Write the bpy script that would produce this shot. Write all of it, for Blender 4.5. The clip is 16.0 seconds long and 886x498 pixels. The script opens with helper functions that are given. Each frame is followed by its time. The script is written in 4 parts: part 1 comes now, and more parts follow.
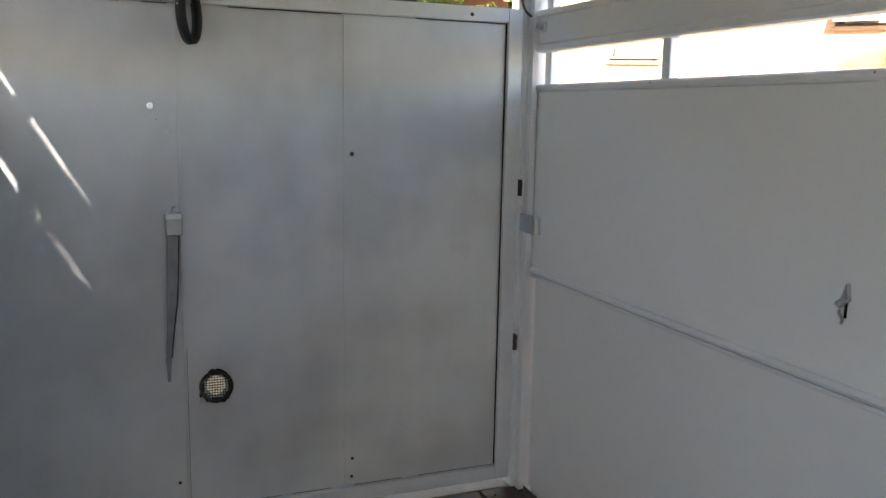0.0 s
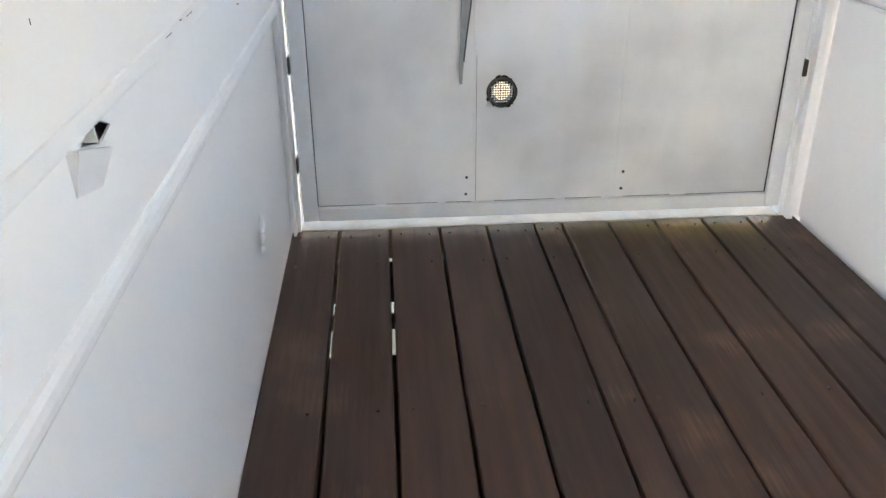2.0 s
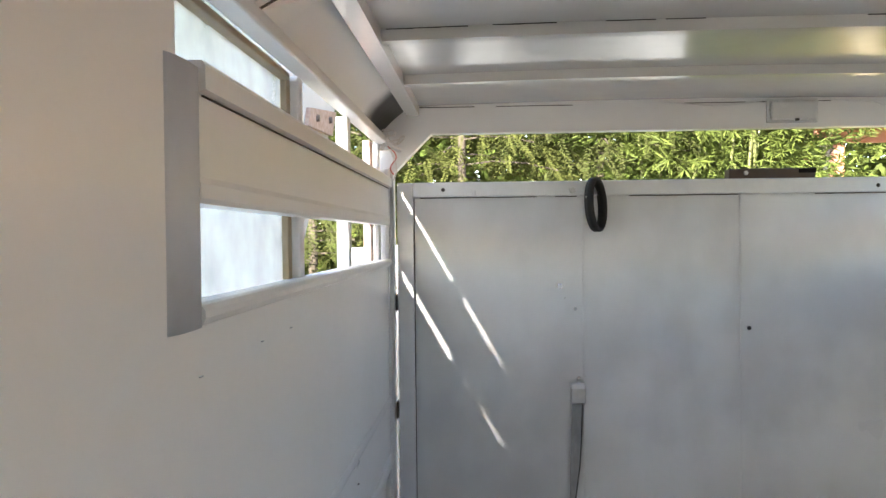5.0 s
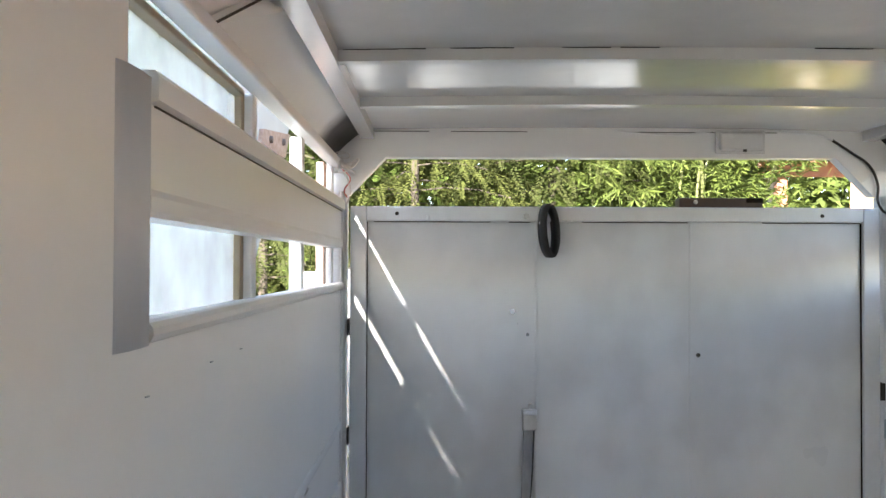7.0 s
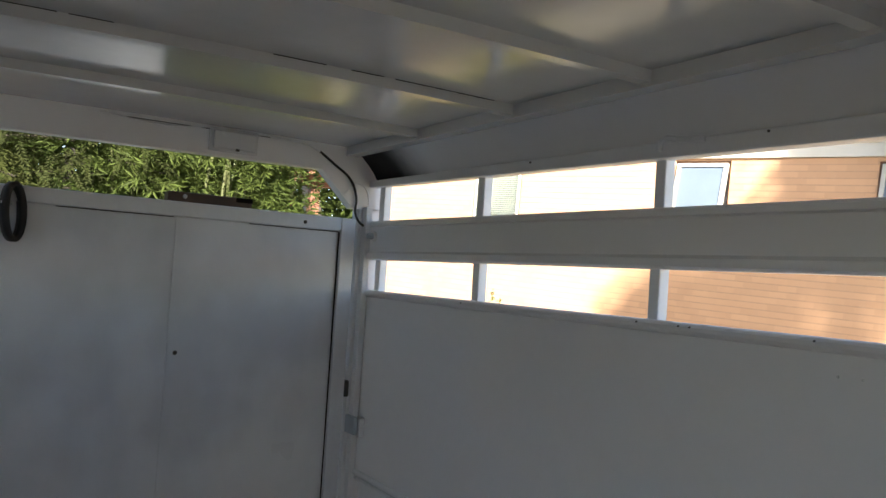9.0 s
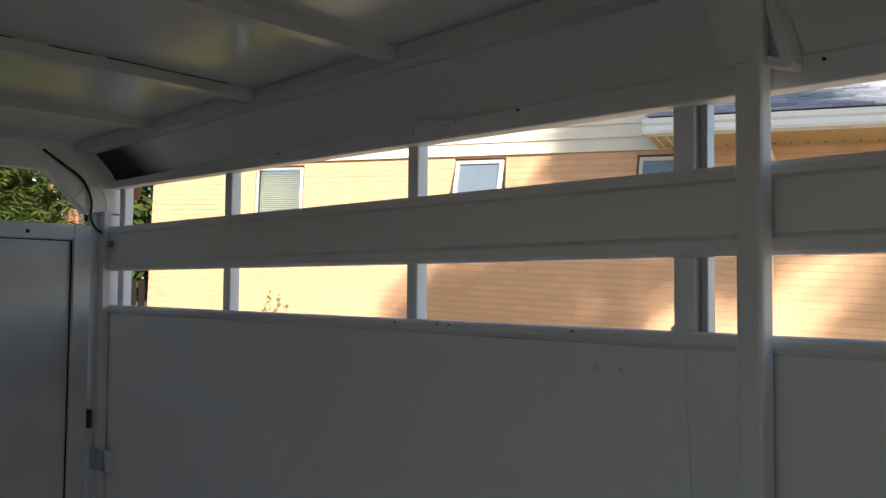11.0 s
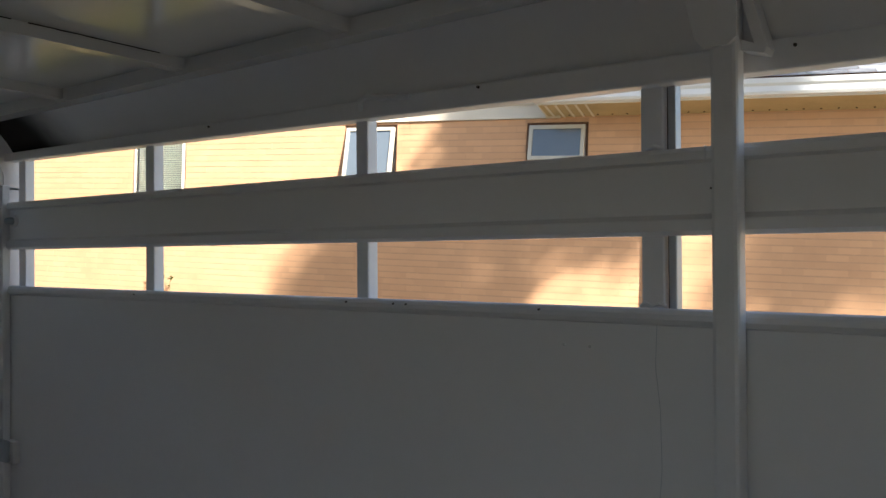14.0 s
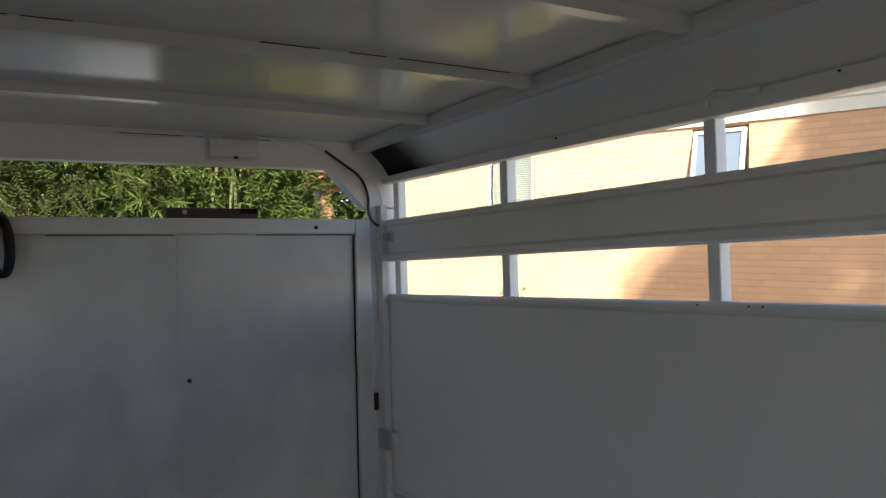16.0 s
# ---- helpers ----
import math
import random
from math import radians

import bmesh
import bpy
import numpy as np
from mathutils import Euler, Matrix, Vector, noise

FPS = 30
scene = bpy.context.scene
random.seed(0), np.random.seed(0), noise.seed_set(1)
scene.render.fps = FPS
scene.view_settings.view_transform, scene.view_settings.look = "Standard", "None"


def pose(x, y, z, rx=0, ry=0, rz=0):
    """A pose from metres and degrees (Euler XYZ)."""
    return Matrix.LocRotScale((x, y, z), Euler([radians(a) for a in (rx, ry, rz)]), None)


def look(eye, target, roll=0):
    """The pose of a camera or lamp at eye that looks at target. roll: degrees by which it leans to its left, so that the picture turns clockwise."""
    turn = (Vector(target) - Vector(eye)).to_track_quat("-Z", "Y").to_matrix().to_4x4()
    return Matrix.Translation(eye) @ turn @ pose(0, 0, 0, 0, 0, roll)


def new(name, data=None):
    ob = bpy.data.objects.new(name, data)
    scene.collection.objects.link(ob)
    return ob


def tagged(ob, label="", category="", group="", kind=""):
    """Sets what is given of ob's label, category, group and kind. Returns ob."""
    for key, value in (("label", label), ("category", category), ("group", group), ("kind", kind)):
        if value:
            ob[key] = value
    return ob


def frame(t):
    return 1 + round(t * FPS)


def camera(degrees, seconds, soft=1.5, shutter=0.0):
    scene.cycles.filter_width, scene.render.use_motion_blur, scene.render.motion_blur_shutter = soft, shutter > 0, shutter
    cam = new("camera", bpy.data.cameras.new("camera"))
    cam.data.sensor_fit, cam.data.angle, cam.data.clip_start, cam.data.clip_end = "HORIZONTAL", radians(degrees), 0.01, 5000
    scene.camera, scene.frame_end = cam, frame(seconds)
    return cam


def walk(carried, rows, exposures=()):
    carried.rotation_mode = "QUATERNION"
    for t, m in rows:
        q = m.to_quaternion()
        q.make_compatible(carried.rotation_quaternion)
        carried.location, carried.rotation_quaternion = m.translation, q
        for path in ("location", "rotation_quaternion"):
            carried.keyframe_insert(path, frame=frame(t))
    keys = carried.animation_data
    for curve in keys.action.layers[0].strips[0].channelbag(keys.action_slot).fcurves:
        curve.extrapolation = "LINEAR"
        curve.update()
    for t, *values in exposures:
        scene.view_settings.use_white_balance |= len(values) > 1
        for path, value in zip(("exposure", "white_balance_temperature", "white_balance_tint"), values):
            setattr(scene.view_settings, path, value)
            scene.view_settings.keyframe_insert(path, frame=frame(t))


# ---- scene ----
cam = camera(55.3, 16.0)

PATH = [
    (0, (-0.475, -2.633, 1.358), (0.26, -0.8, 1.039), 1.1),
    (0.5, (-0.488, -2.647, 1.367), (-0.059, -0.73, 0.992), -0.9),
    (1, (-0.517, -2.647, 1.293), (-0.48, -0.743, 0.681), 1.0),
    (1.5, (-0.559, -2.715, 1.283), (-0.502, -0.88, 0.49), -0.1),
    (2, (-0.571, -2.77, 1.279), (-0.448, -0.98, 0.396), -0.4),
    (2.5, (-0.583, -2.789, 1.302), (-0.427, -0.967, 0.492), -0.3),
    (3, (-0.607, -2.795, 1.376), (-0.611, -0.832, 0.991), -1.1),
    (3.5, (-0.571, -2.784, 1.473), (-0.642, -0.792, 1.304), -1.1),
    (4, (-0.595, -2.781, 1.517), (-0.695, -0.784, 1.465), -0.6),
    (6.5, (-0.584, -2.759, 1.53), (-0.653, -0.761, 1.523), -0.7),
    (7, (-0.599, -2.759, 1.518), (-0.581, -0.76, 1.552), 0.2),
    (7.5, (-0.583, -2.739, 1.48), (-0.419, -0.748, 1.555), -0.2),
    (8, (-0.536, -2.75, 1.485), (-0.06, -0.812, 1.623), 1.5),
    (8.5, (-0.414, -2.767, 1.528), (0.366, -0.928, 1.618), 2.9),
    (9, (-0.373, -2.762, 1.512), (0.626, -1.031, 1.583), 3.8),
    (9.5, (-0.336, -2.759, 1.516), (0.822, -1.131, 1.607), 3.5),
    (10, (-0.307, -2.765, 1.521), (0.975, -1.233, 1.618), 2.0),
    (10.2, (-0.266, -2.743, 1.513), (1.052, -1.242, 1.619), 1.5),
    (12.5, (-0.16, -2.62, 1.515), (1.299, -1.255, 1.578), 0.2),
    (12.8, (-0.218, -2.601, 1.522), (1.273, -1.269, 1.578), 0.1),
    (13, (-0.251, -2.586, 1.542), (1.253, -1.268, 1.58), -0.1),
    (13.5, (-0.3, -2.552, 1.541), (1.221, -1.255, 1.585), 0.1),
    (14, (-0.269, -2.553, 1.536), (1.308, -1.323, 1.552), -0.4),
    (14.5, (-0.267, -2.555, 1.524), (1.32, -1.338, 1.543), 0.0),
    (15, (-0.259, -2.564, 1.537), (1.222, -1.22, 1.58), -0.5),
    (15.5, (-0.278, -2.58, 1.532), (0.941, -0.996, 1.61), -1.7),
    (16, (-0.285, -2.57, 1.523), (0.679, -0.819, 1.578), -1.5),
]
EXPOSURES = [(0, 3.40, 6500, 10), (0.5, 3.75, 6500, 10), (1.0, 5.0, 6700, 10), (1.5, 5.3, 6750, 10), (2.5, 5.4, 6800, 10), (3, 4.85, 6800, 10), (3.5, 3.92, 6750, 10), (7.0, 3.88, 6330, 10), (7.5, 3.72, 6250, 10), (8, 3.35, 6250, 10), (8.5, 2.92, 6250, 10), (9, 2.50, 6230, 10), (9.5, 2.28, 6260, 10), (10, 2.08, 6260, 10), (12.5, 1.50, 6270, 10), (14.5, 1.72, 6250, 10), (15.5, 1.93, 6230, 10), (16, 2.15, 6230, 10)]
walk(cam, [(t, look(eye, target, roll)) for t, eye, target, roll in PATH], EXPOSURES)

# ---------------------------------------------------------------- light
SUN_WAY = Vector((0.38, 1.0, -0.67)).normalized()
world = bpy.data.worlds.new("sky")
scene.world = world
world.use_nodes = True
_wt = world.node_tree
_wt.nodes.clear()
_sky = _wt.nodes.new("ShaderNodeTexSky")
_sky.sky_type = "NISHITA"
_sky.sun_disc = False
_sky.sun_elevation = math.asin(-SUN_WAY.z)
_sky.sun_rotation = math.atan2(-SUN_WAY.x, -SUN_WAY.y)
_bg = _wt.nodes.new("ShaderNodeBackground")
_bg.inputs["Strength"].default_value = 0.07
_out = _wt.nodes.new("ShaderNodeOutputWorld")
_wt.links.new(_sky.outputs[0], _bg.inputs[0])
_wt.links.new(_bg.outputs[0], _out.inputs[0])
_sun = bpy.data.lights.new("sun", "SUN")
_sun.energy, _sun.angle, _sun.color = 5.0, radians(0.6), (1.0, 0.93, 0.82)
sun = new("sun", _sun)
sun.rotation_mode = "QUATERNION"
sun.rotation_quaternion = SUN_WAY.to_track_quat("-Z", "Y")
sun.location = (-4, -10, 8)


# ---------------------------------------------------------------- materials
def nodes_of(name):
    m = bpy.data.materials.new(name)
    m.use_nodes = True
    nt = m.node_tree
    return m, nt, nt.nodes["Principled BSDF"]


def mat(name, col, rough=0.5, metal=0.0, var=0.12, scale=3.0, fine=60.0, bump=0.1, stretch=(1, 1, 1), tint=None, coat=0.0, rvar=0.1, island=0.0, obj_rand=0.0, dist=0.004, spec=0.5):
    """A surface whose colour, gloss and relief vary at two scales; stretch: the grain's scale along x, y, z."""
    m, nt, b = nodes_of(name)
    N, L = nt.nodes.new, nt.links.new
    tc = N("ShaderNodeTexCoord")
    mp = N("ShaderNodeMapping")
    mp.inputs["Scale"].default_value = stretch
    L(tc.outputs["Object"], mp.inputs[0])
    big, small = N("ShaderNodeTexNoise"), N("ShaderNodeTexNoise")
    big.inputs["Scale"].default_value, small.inputs["Scale"].default_value = scale, fine
    big.inputs["Detail"].default_value, small.inputs["Detail"].default_value = 4, 3
    L(mp.outputs[0], big.inputs[0])
    L(mp.outputs[0], small.inputs[0])
    add = N("ShaderNodeMath")
    add.operation = "MULTIPLY_ADD"
    L(small.outputs[0], add.inputs[0])
    add.inputs[1].default_value = 0.35
    L(big.outputs[0], add.inputs[2])
    ramp = N("ShaderNodeMapRange")
    ramp.inputs["From Min"].default_value, ramp.inputs["From Max"].default_value = 0.25, 1.1
    L(add.outputs[0], ramp.inputs[0])
    mix = N("ShaderNodeMix")
    mix.data_type = "RGBA"
    t2 = tint or tuple(c * (1 - 2 * var) for c in col)
    mix.inputs["A"].default_value = (*[min(1, c * (1 + var * 0.6)) for c in col], 1)
    mix.inputs["B"].default_value = (*t2, 1)
    L(ramp.outputs[0], mix.inputs["Factor"])
    last = mix.outputs["Result"]
    if island or obj_rand:
        if island:
            g = N("ShaderNodeNewGeometry").outputs["Random Per Island"]
        else:
            g = N("ShaderNodeObjectInfo").outputs["Random"]
        amt = island or obj_rand
        mr = N("ShaderNodeMapRange")
        mr.inputs["To Min"].default_value, mr.inputs["To Max"].default_value = 1 - amt, 1 + amt
        L(g, mr.inputs[0])
        hv = N("ShaderNodeHueSaturation")
        L(mr.outputs[0], hv.inputs["Value"])
        L(last, hv.inputs["Color"])
        last = hv.outputs[0]
    L(last, b.inputs["Base Color"])
    rr = N("ShaderNodeMapRange")
    rr.inputs["To Min"].default_value, rr.inputs["To Max"].default_value = max(0.02, rough - rvar), min(1, rough + rvar)
    L(big.outputs[0], rr.inputs[0])
    L(rr.outputs[0], b.inputs["Roughness"])
    b.inputs["Metallic"].default_value = metal
    b.inputs["Specular IOR Level"].default_value = spec
    b.inputs["Coat Weight"].default_value = coat
    b.inputs["Coat Roughness"].default_value = 0.12
    if bump:
        bp = N("ShaderNodeBump")
        bp.inputs["Strength"].default_value, bp.inputs["Distance"].default_value = bump, dist
        L(add.outputs[0], bp.inputs["Height"])
        L(bp.outputs[0], b.inputs["Normal"])
    return m


PAINT = mat("white_enamel", (0.81, 0.815, 0.825), 0.32, var=0.03, scale=1.6, fine=25, bump=0.22, rvar=0.1, dist=0.006)
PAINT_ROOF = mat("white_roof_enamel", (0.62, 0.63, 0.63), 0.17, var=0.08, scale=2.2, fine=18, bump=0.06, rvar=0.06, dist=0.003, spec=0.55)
PAINT_TRIM = mat("white_trim_enamel", (0.78, 0.79, 0.81), 0.38, var=0.05, scale=6, fine=80, bump=0.3, dist=0.004)
GATE = mat("thin_white_paint_on_steel", (0.73, 0.75, 0.77), 0.31, var=0.10, scale=2.2, fine=5, bump=0.22, stretch=(1.1, 1, 0.8), rvar=0.10, dist=0.020)
GATE_FRAME = mat("grey_white_tube", (0.68, 0.70, 0.73), 0.36, var=0.08, scale=7, fine=70, bump=0.3)
WOOD = mat("dark_stained_plank", (0.054, 0.025, 0.014), 0.44, var=0.35, scale=4, fine=40, bump=0.4, stretch=(9, 0.5, 3), tint=(0.017, 0.010, 0.008), obj_rand=0.30, rvar=0.14, dist=0.003, spec=0.3)
WOOD_END = mat("pale_sill", (0.33, 0.285, 0.22), 0.6, var=0.2, scale=9, fine=60, bump=0.2)
BLACK = mat("black_rubber_webbing", (0.012, 0.012, 0.013), 0.7, var=0.2, fine=200, bump=0.4)
BARE = mat("bare_black_steel", (0.006, 0.0055, 0.0055), 0.85, var=0.3, scale=12, tint=(0.016, 0.011, 0.009), bump=0.2, spec=0.08)
DARK = mat("dark_steel", (0.05, 0.045, 0.04), 0.5, metal=0.5, var=0.3, scale=18)
BROWN = mat("brown_painted_steel", (0.075, 0.045, 0.032), 0.5, var=0.3, scale=10)
RUST = mat("rusty_steel", (0.36, 0.28, 0.23), 0.75, var=0.3, scale=30, tint=(0.20, 0.11, 0.07), bump=0.4)
ZINC = mat("zinc", (0.55, 0.56, 0.57), 0.35, metal=0.9, var=0.1, scale=30)
GREYTAPE = mat("worn_grey_webbing", (0.10, 0.105, 0.11), 0.75, var=0.4, scale=22, fine=120, bump=0.5, stretch=(1, 1, 0.4), tint=(0.34, 0.35, 0.36))
PLASTIC = mat("milky_plastic", (0.68, 0.69, 0.70), 0.25, var=0.04, scale=8)
CHANNEL = mat("blue_grey_channel", (0.40, 0.45, 0.50), 0.45, var=0.08, scale=9, fine=60)
ALU = mat("dull_aluminium_channel", (0.52, 0.55, 0.58), 0.4, metal=0.6, var=0.08, scale=9, fine=60)
FRAMEPAINT = mat("blue_white_frame_paint", (0.58, 0.61, 0.67), 0.4, var=0.05, scale=5, fine=50)
OLIVE = mat("weathered_brown_strip", (0.21, 0.165, 0.105), 0.7, var=0.25, scale=16, tint=(0.32, 0.28, 0.21), bump=0.3)
PINK = mat("faded_pink_paint", (0.46, 0.22, 0.18), 0.55, var=0.2, scale=14, tint=(0.75, 0.66, 0.62))
WIRE_W = mat("white_wire", (0.75, 0.72, 0.70), 0.45, var=0.05, bump=0)
WIRE_R = mat("red_wire", (0.60, 0.16, 0.14), 0.45, var=0.05, bump=0)
BRICK = mat("orange_brick", (0.62, 0.365, 0.200), 0.85, var=0.14, scale=1.6, fine=90, bump=0.4, tint=(0.54, 0.305, 0.165), obj_rand=0.05)
BRICK_REST = mat("orange_brick_rest", (0.62, 0.365, 0.200), 0.85, var=0.14, scale=1.6, fine=90, bump=0.4, tint=(0.54, 0.305, 0.165), island=0.05)
MORTAR = mat("mortar", (0.55, 0.325, 0.185), 0.9, var=0.1, scale=14, fine=120, bump=0.3)
SIDING = mat("cream_siding", (0.72, 0.64, 0.50), 0.55, var=0.06, scale=2, fine=40, bump=0.1)
SOFFIT = mat("tan_soffit", (0.52, 0.39, 0.20), 0.6, var=0.14, scale=3, fine=40, bump=0.1)
GUTTER = mat("white_gutter", (0.74, 0.74, 0.72), 0.4, var=0.06, scale=3, fine=40, bump=0.05)
SHINGLE = mat("grey_shingle", (0.29, 0.30, 0.33), 0.85, var=0.3, scale=9, fine=160, bump=0.5, island=0.35)
FRAME_W = mat("cream_window_frame", (0.56, 0.52, 0.43), 0.5, var=0.05, scale=8)
# brown darkened in its colour to carry the shade of recesses
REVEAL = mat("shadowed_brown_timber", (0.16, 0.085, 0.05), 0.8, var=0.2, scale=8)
BLIND = mat("window_blind", (0.72, 0.68, 0.50), 0.7, var=0.05, scale=8)
CURTAIN = mat("pale_curtain", (0.70, 0.74, 0.78), 0.8, var=0.08, scale=3, fine=30)
GROUND = mat("yard_grass_and_earth", (0.185, 0.158, 0.118), 0.95, var=0.25, scale=1.2, fine=40, bump=0.6, tint=(0.125, 0.118, 0.075), dist=0.03)
CONIFER = mat("conifer_needles", (0.032, 0.035, 0.010), 0.85, var=0.25, scale=1.1, fine=14, bump=0, island=0.3, tint=(0.025, 0.033, 0.010), spec=0.1)
CONIFER_Y = mat("young_conifer_needles", (0.042, 0.046, 0.011), 0.85, var=0.25, scale=1.1, fine=14, bump=0, island=0.3, tint=(0.034, 0.041, 0.011), spec=0.1)
SHRUB = mat("yellow_shrub_leaves", (0.17, 0.150, 0.026), 0.7, spec=0.15, var=0.25, scale=1.4, fine=14, bump=0, island=0.35, tint=(0.11, 0.115, 0.02))
BAMBOO = mat("bamboo_leaves", (0.048, 0.058, 0.013), 0.7, spec=0.15, var=0.25, scale=1.4, fine=14, bump=0, island=0.35, tint=(0.045, 0.07, 0.012))
LEAF = mat("shade_tree_leaves", (0.075, 0.11, 0.022), 0.8, spec=0.12, var=0.25, scale=1.1, fine=14, bump=0, island=0.4)
CANE = mat("bamboo_cane", (0.11, 0.12, 0.045), 0.5, var=0.2, scale=5)
BARK = mat("bark", (0.13, 0.095, 0.07), 0.95, var=0.3, scale=8, fine=50, bump=0.8, stretch=(1, 1, 0.25), dist=0.02)
BARK_DARK = mat("dark_bark", (0.045, 0.035, 0.025), 0.95, var=0.3, scale=8, fine=50, bump=0.6, dist=0.02)
PALEBARK = mat("pale_bark", (0.46, 0.39, 0.31), 0.9, var=0.25, scale=7, fine=50, bump=0.6, dist=0.02)
REDWOOD = mat("red_stained_timber", (0.21, 0.085, 0.045), 0.7, var=0.2, scale=6, fine=50, bump=0.3, stretch=(3, 3, 0.5))
FENCE = mat("grey_fence", (0.135, 0.145, 0.155), 0.7, var=0.12, scale=5, fine=60, bump=0.2)
WHITEROOF = mat("white_sheet_metal", (0.50, 0.51, 0.50), 0.45, var=0.08, scale=3)


def worn(m, col, scale, lo, hi, amt, stretch):
    """Patches of col, broken up by the grain: rubbed wood, clouded gate."""
    nt = m.node_tree
    N, L = nt.nodes.new, nt.links.new
    b = nt.nodes["Principled BSDF"]
    src = b.inputs["Base Color"].links[0].from_socket
    tc, mp, nz, grain = N("ShaderNodeTexCoord"), N("ShaderNodeMapping"), N("ShaderNodeTexNoise"), N("ShaderNodeTexNoise")
    L(tc.outputs["Object"], nz.inputs[0])
    mp.inputs["Scale"].default_value = stretch
    L(tc.outputs["Object"], mp.inputs[0])
    L(mp.outputs[0], grain.inputs[0])
    nz.inputs["Scale"].default_value, nz.inputs["Detail"].default_value = scale, 3
    grain.inputs["Scale"].default_value, grain.inputs["Detail"].default_value = 6, 5
    ad = N("ShaderNodeMath")
    ad.operation = "MULTIPLY_ADD"
    L(grain.outputs[0], ad.inputs[0])
    ad.inputs[1].default_value = 0.35
    L(nz.outputs[0], ad.inputs[2])
    mr = N("ShaderNodeMapRange")
    mr.interpolation_type = "SMOOTHSTEP"
    mr.inputs["From Min"].default_value, mr.inputs["From Max"].default_value = lo, hi
    mr.inputs["To Max"].default_value = amt
    L(ad.outputs[0], mr.inputs[0])
    mix = N("ShaderNodeMix")
    mix.data_type = "RGBA"
    L(mr.outputs[0], mix.inputs["Factor"])
    L(src, mix.inputs["A"])
    mix.inputs["B"].default_value = (*col, 1)
    L(mix.outputs["Result"], b.inputs["Base Color"])


worn(WOOD, (0.17, 0.095, 0.055), 3.2, 0.74, 0.96, 0.6, (22, 0.9, 1))
# grey clouding put in the colour for thin paint and cloudy reflections alike
worn(GATE, (0.48, 0.49, 0.505), 2.0, 0.54, 0.86, 0.8, (0.9, 1, 0.45))


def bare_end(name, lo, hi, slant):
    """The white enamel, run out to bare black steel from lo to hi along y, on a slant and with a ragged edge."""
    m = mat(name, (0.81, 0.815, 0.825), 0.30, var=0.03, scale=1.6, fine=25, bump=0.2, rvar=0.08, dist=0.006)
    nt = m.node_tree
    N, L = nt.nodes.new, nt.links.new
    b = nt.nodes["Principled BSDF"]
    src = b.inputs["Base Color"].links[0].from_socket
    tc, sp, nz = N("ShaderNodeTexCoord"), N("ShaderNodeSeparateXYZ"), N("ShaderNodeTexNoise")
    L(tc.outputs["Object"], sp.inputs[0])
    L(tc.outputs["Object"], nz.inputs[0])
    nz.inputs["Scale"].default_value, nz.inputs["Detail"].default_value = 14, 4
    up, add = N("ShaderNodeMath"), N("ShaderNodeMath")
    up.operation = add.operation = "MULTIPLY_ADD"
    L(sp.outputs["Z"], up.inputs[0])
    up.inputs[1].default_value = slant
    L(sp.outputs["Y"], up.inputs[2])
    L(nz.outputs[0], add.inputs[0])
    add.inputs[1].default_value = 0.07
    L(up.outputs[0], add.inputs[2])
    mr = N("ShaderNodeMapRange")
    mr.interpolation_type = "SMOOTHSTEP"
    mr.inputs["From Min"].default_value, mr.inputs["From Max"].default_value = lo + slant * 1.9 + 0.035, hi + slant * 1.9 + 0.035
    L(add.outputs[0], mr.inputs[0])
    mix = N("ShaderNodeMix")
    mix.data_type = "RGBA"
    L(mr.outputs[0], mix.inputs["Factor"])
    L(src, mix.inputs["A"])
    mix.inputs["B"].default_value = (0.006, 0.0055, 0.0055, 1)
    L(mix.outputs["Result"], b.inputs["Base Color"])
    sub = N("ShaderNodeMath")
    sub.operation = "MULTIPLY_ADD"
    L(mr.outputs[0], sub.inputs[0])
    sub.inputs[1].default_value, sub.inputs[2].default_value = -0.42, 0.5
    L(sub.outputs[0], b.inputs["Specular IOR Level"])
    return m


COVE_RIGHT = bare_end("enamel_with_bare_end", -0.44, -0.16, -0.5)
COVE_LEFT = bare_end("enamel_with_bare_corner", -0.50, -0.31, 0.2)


def translucent(m, amt):
    """Lets light through thin leaves."""
    nt = m.node_tree
    b = nt.nodes["Principled BSDF"]
    src = b.inputs["Base Color"].links[0].from_socket
    tr = nt.nodes.new("ShaderNodeBsdfTranslucent")
    nt.links.new(src, tr.inputs[0])
    ms = nt.nodes.new("ShaderNodeMixShader")
    ms.inputs[0].default_value = amt
    nt.links.new(b.outputs[0], ms.inputs[1])
    nt.links.new(tr.outputs[0], ms.inputs[2])
    nt.links.new(ms.outputs[0], nt.nodes["Material Output"].inputs[0])


for _m in (CONIFER, CONIFER_Y, BAMBOO, SHRUB, LEAF):
    translucent(_m, 0.28)


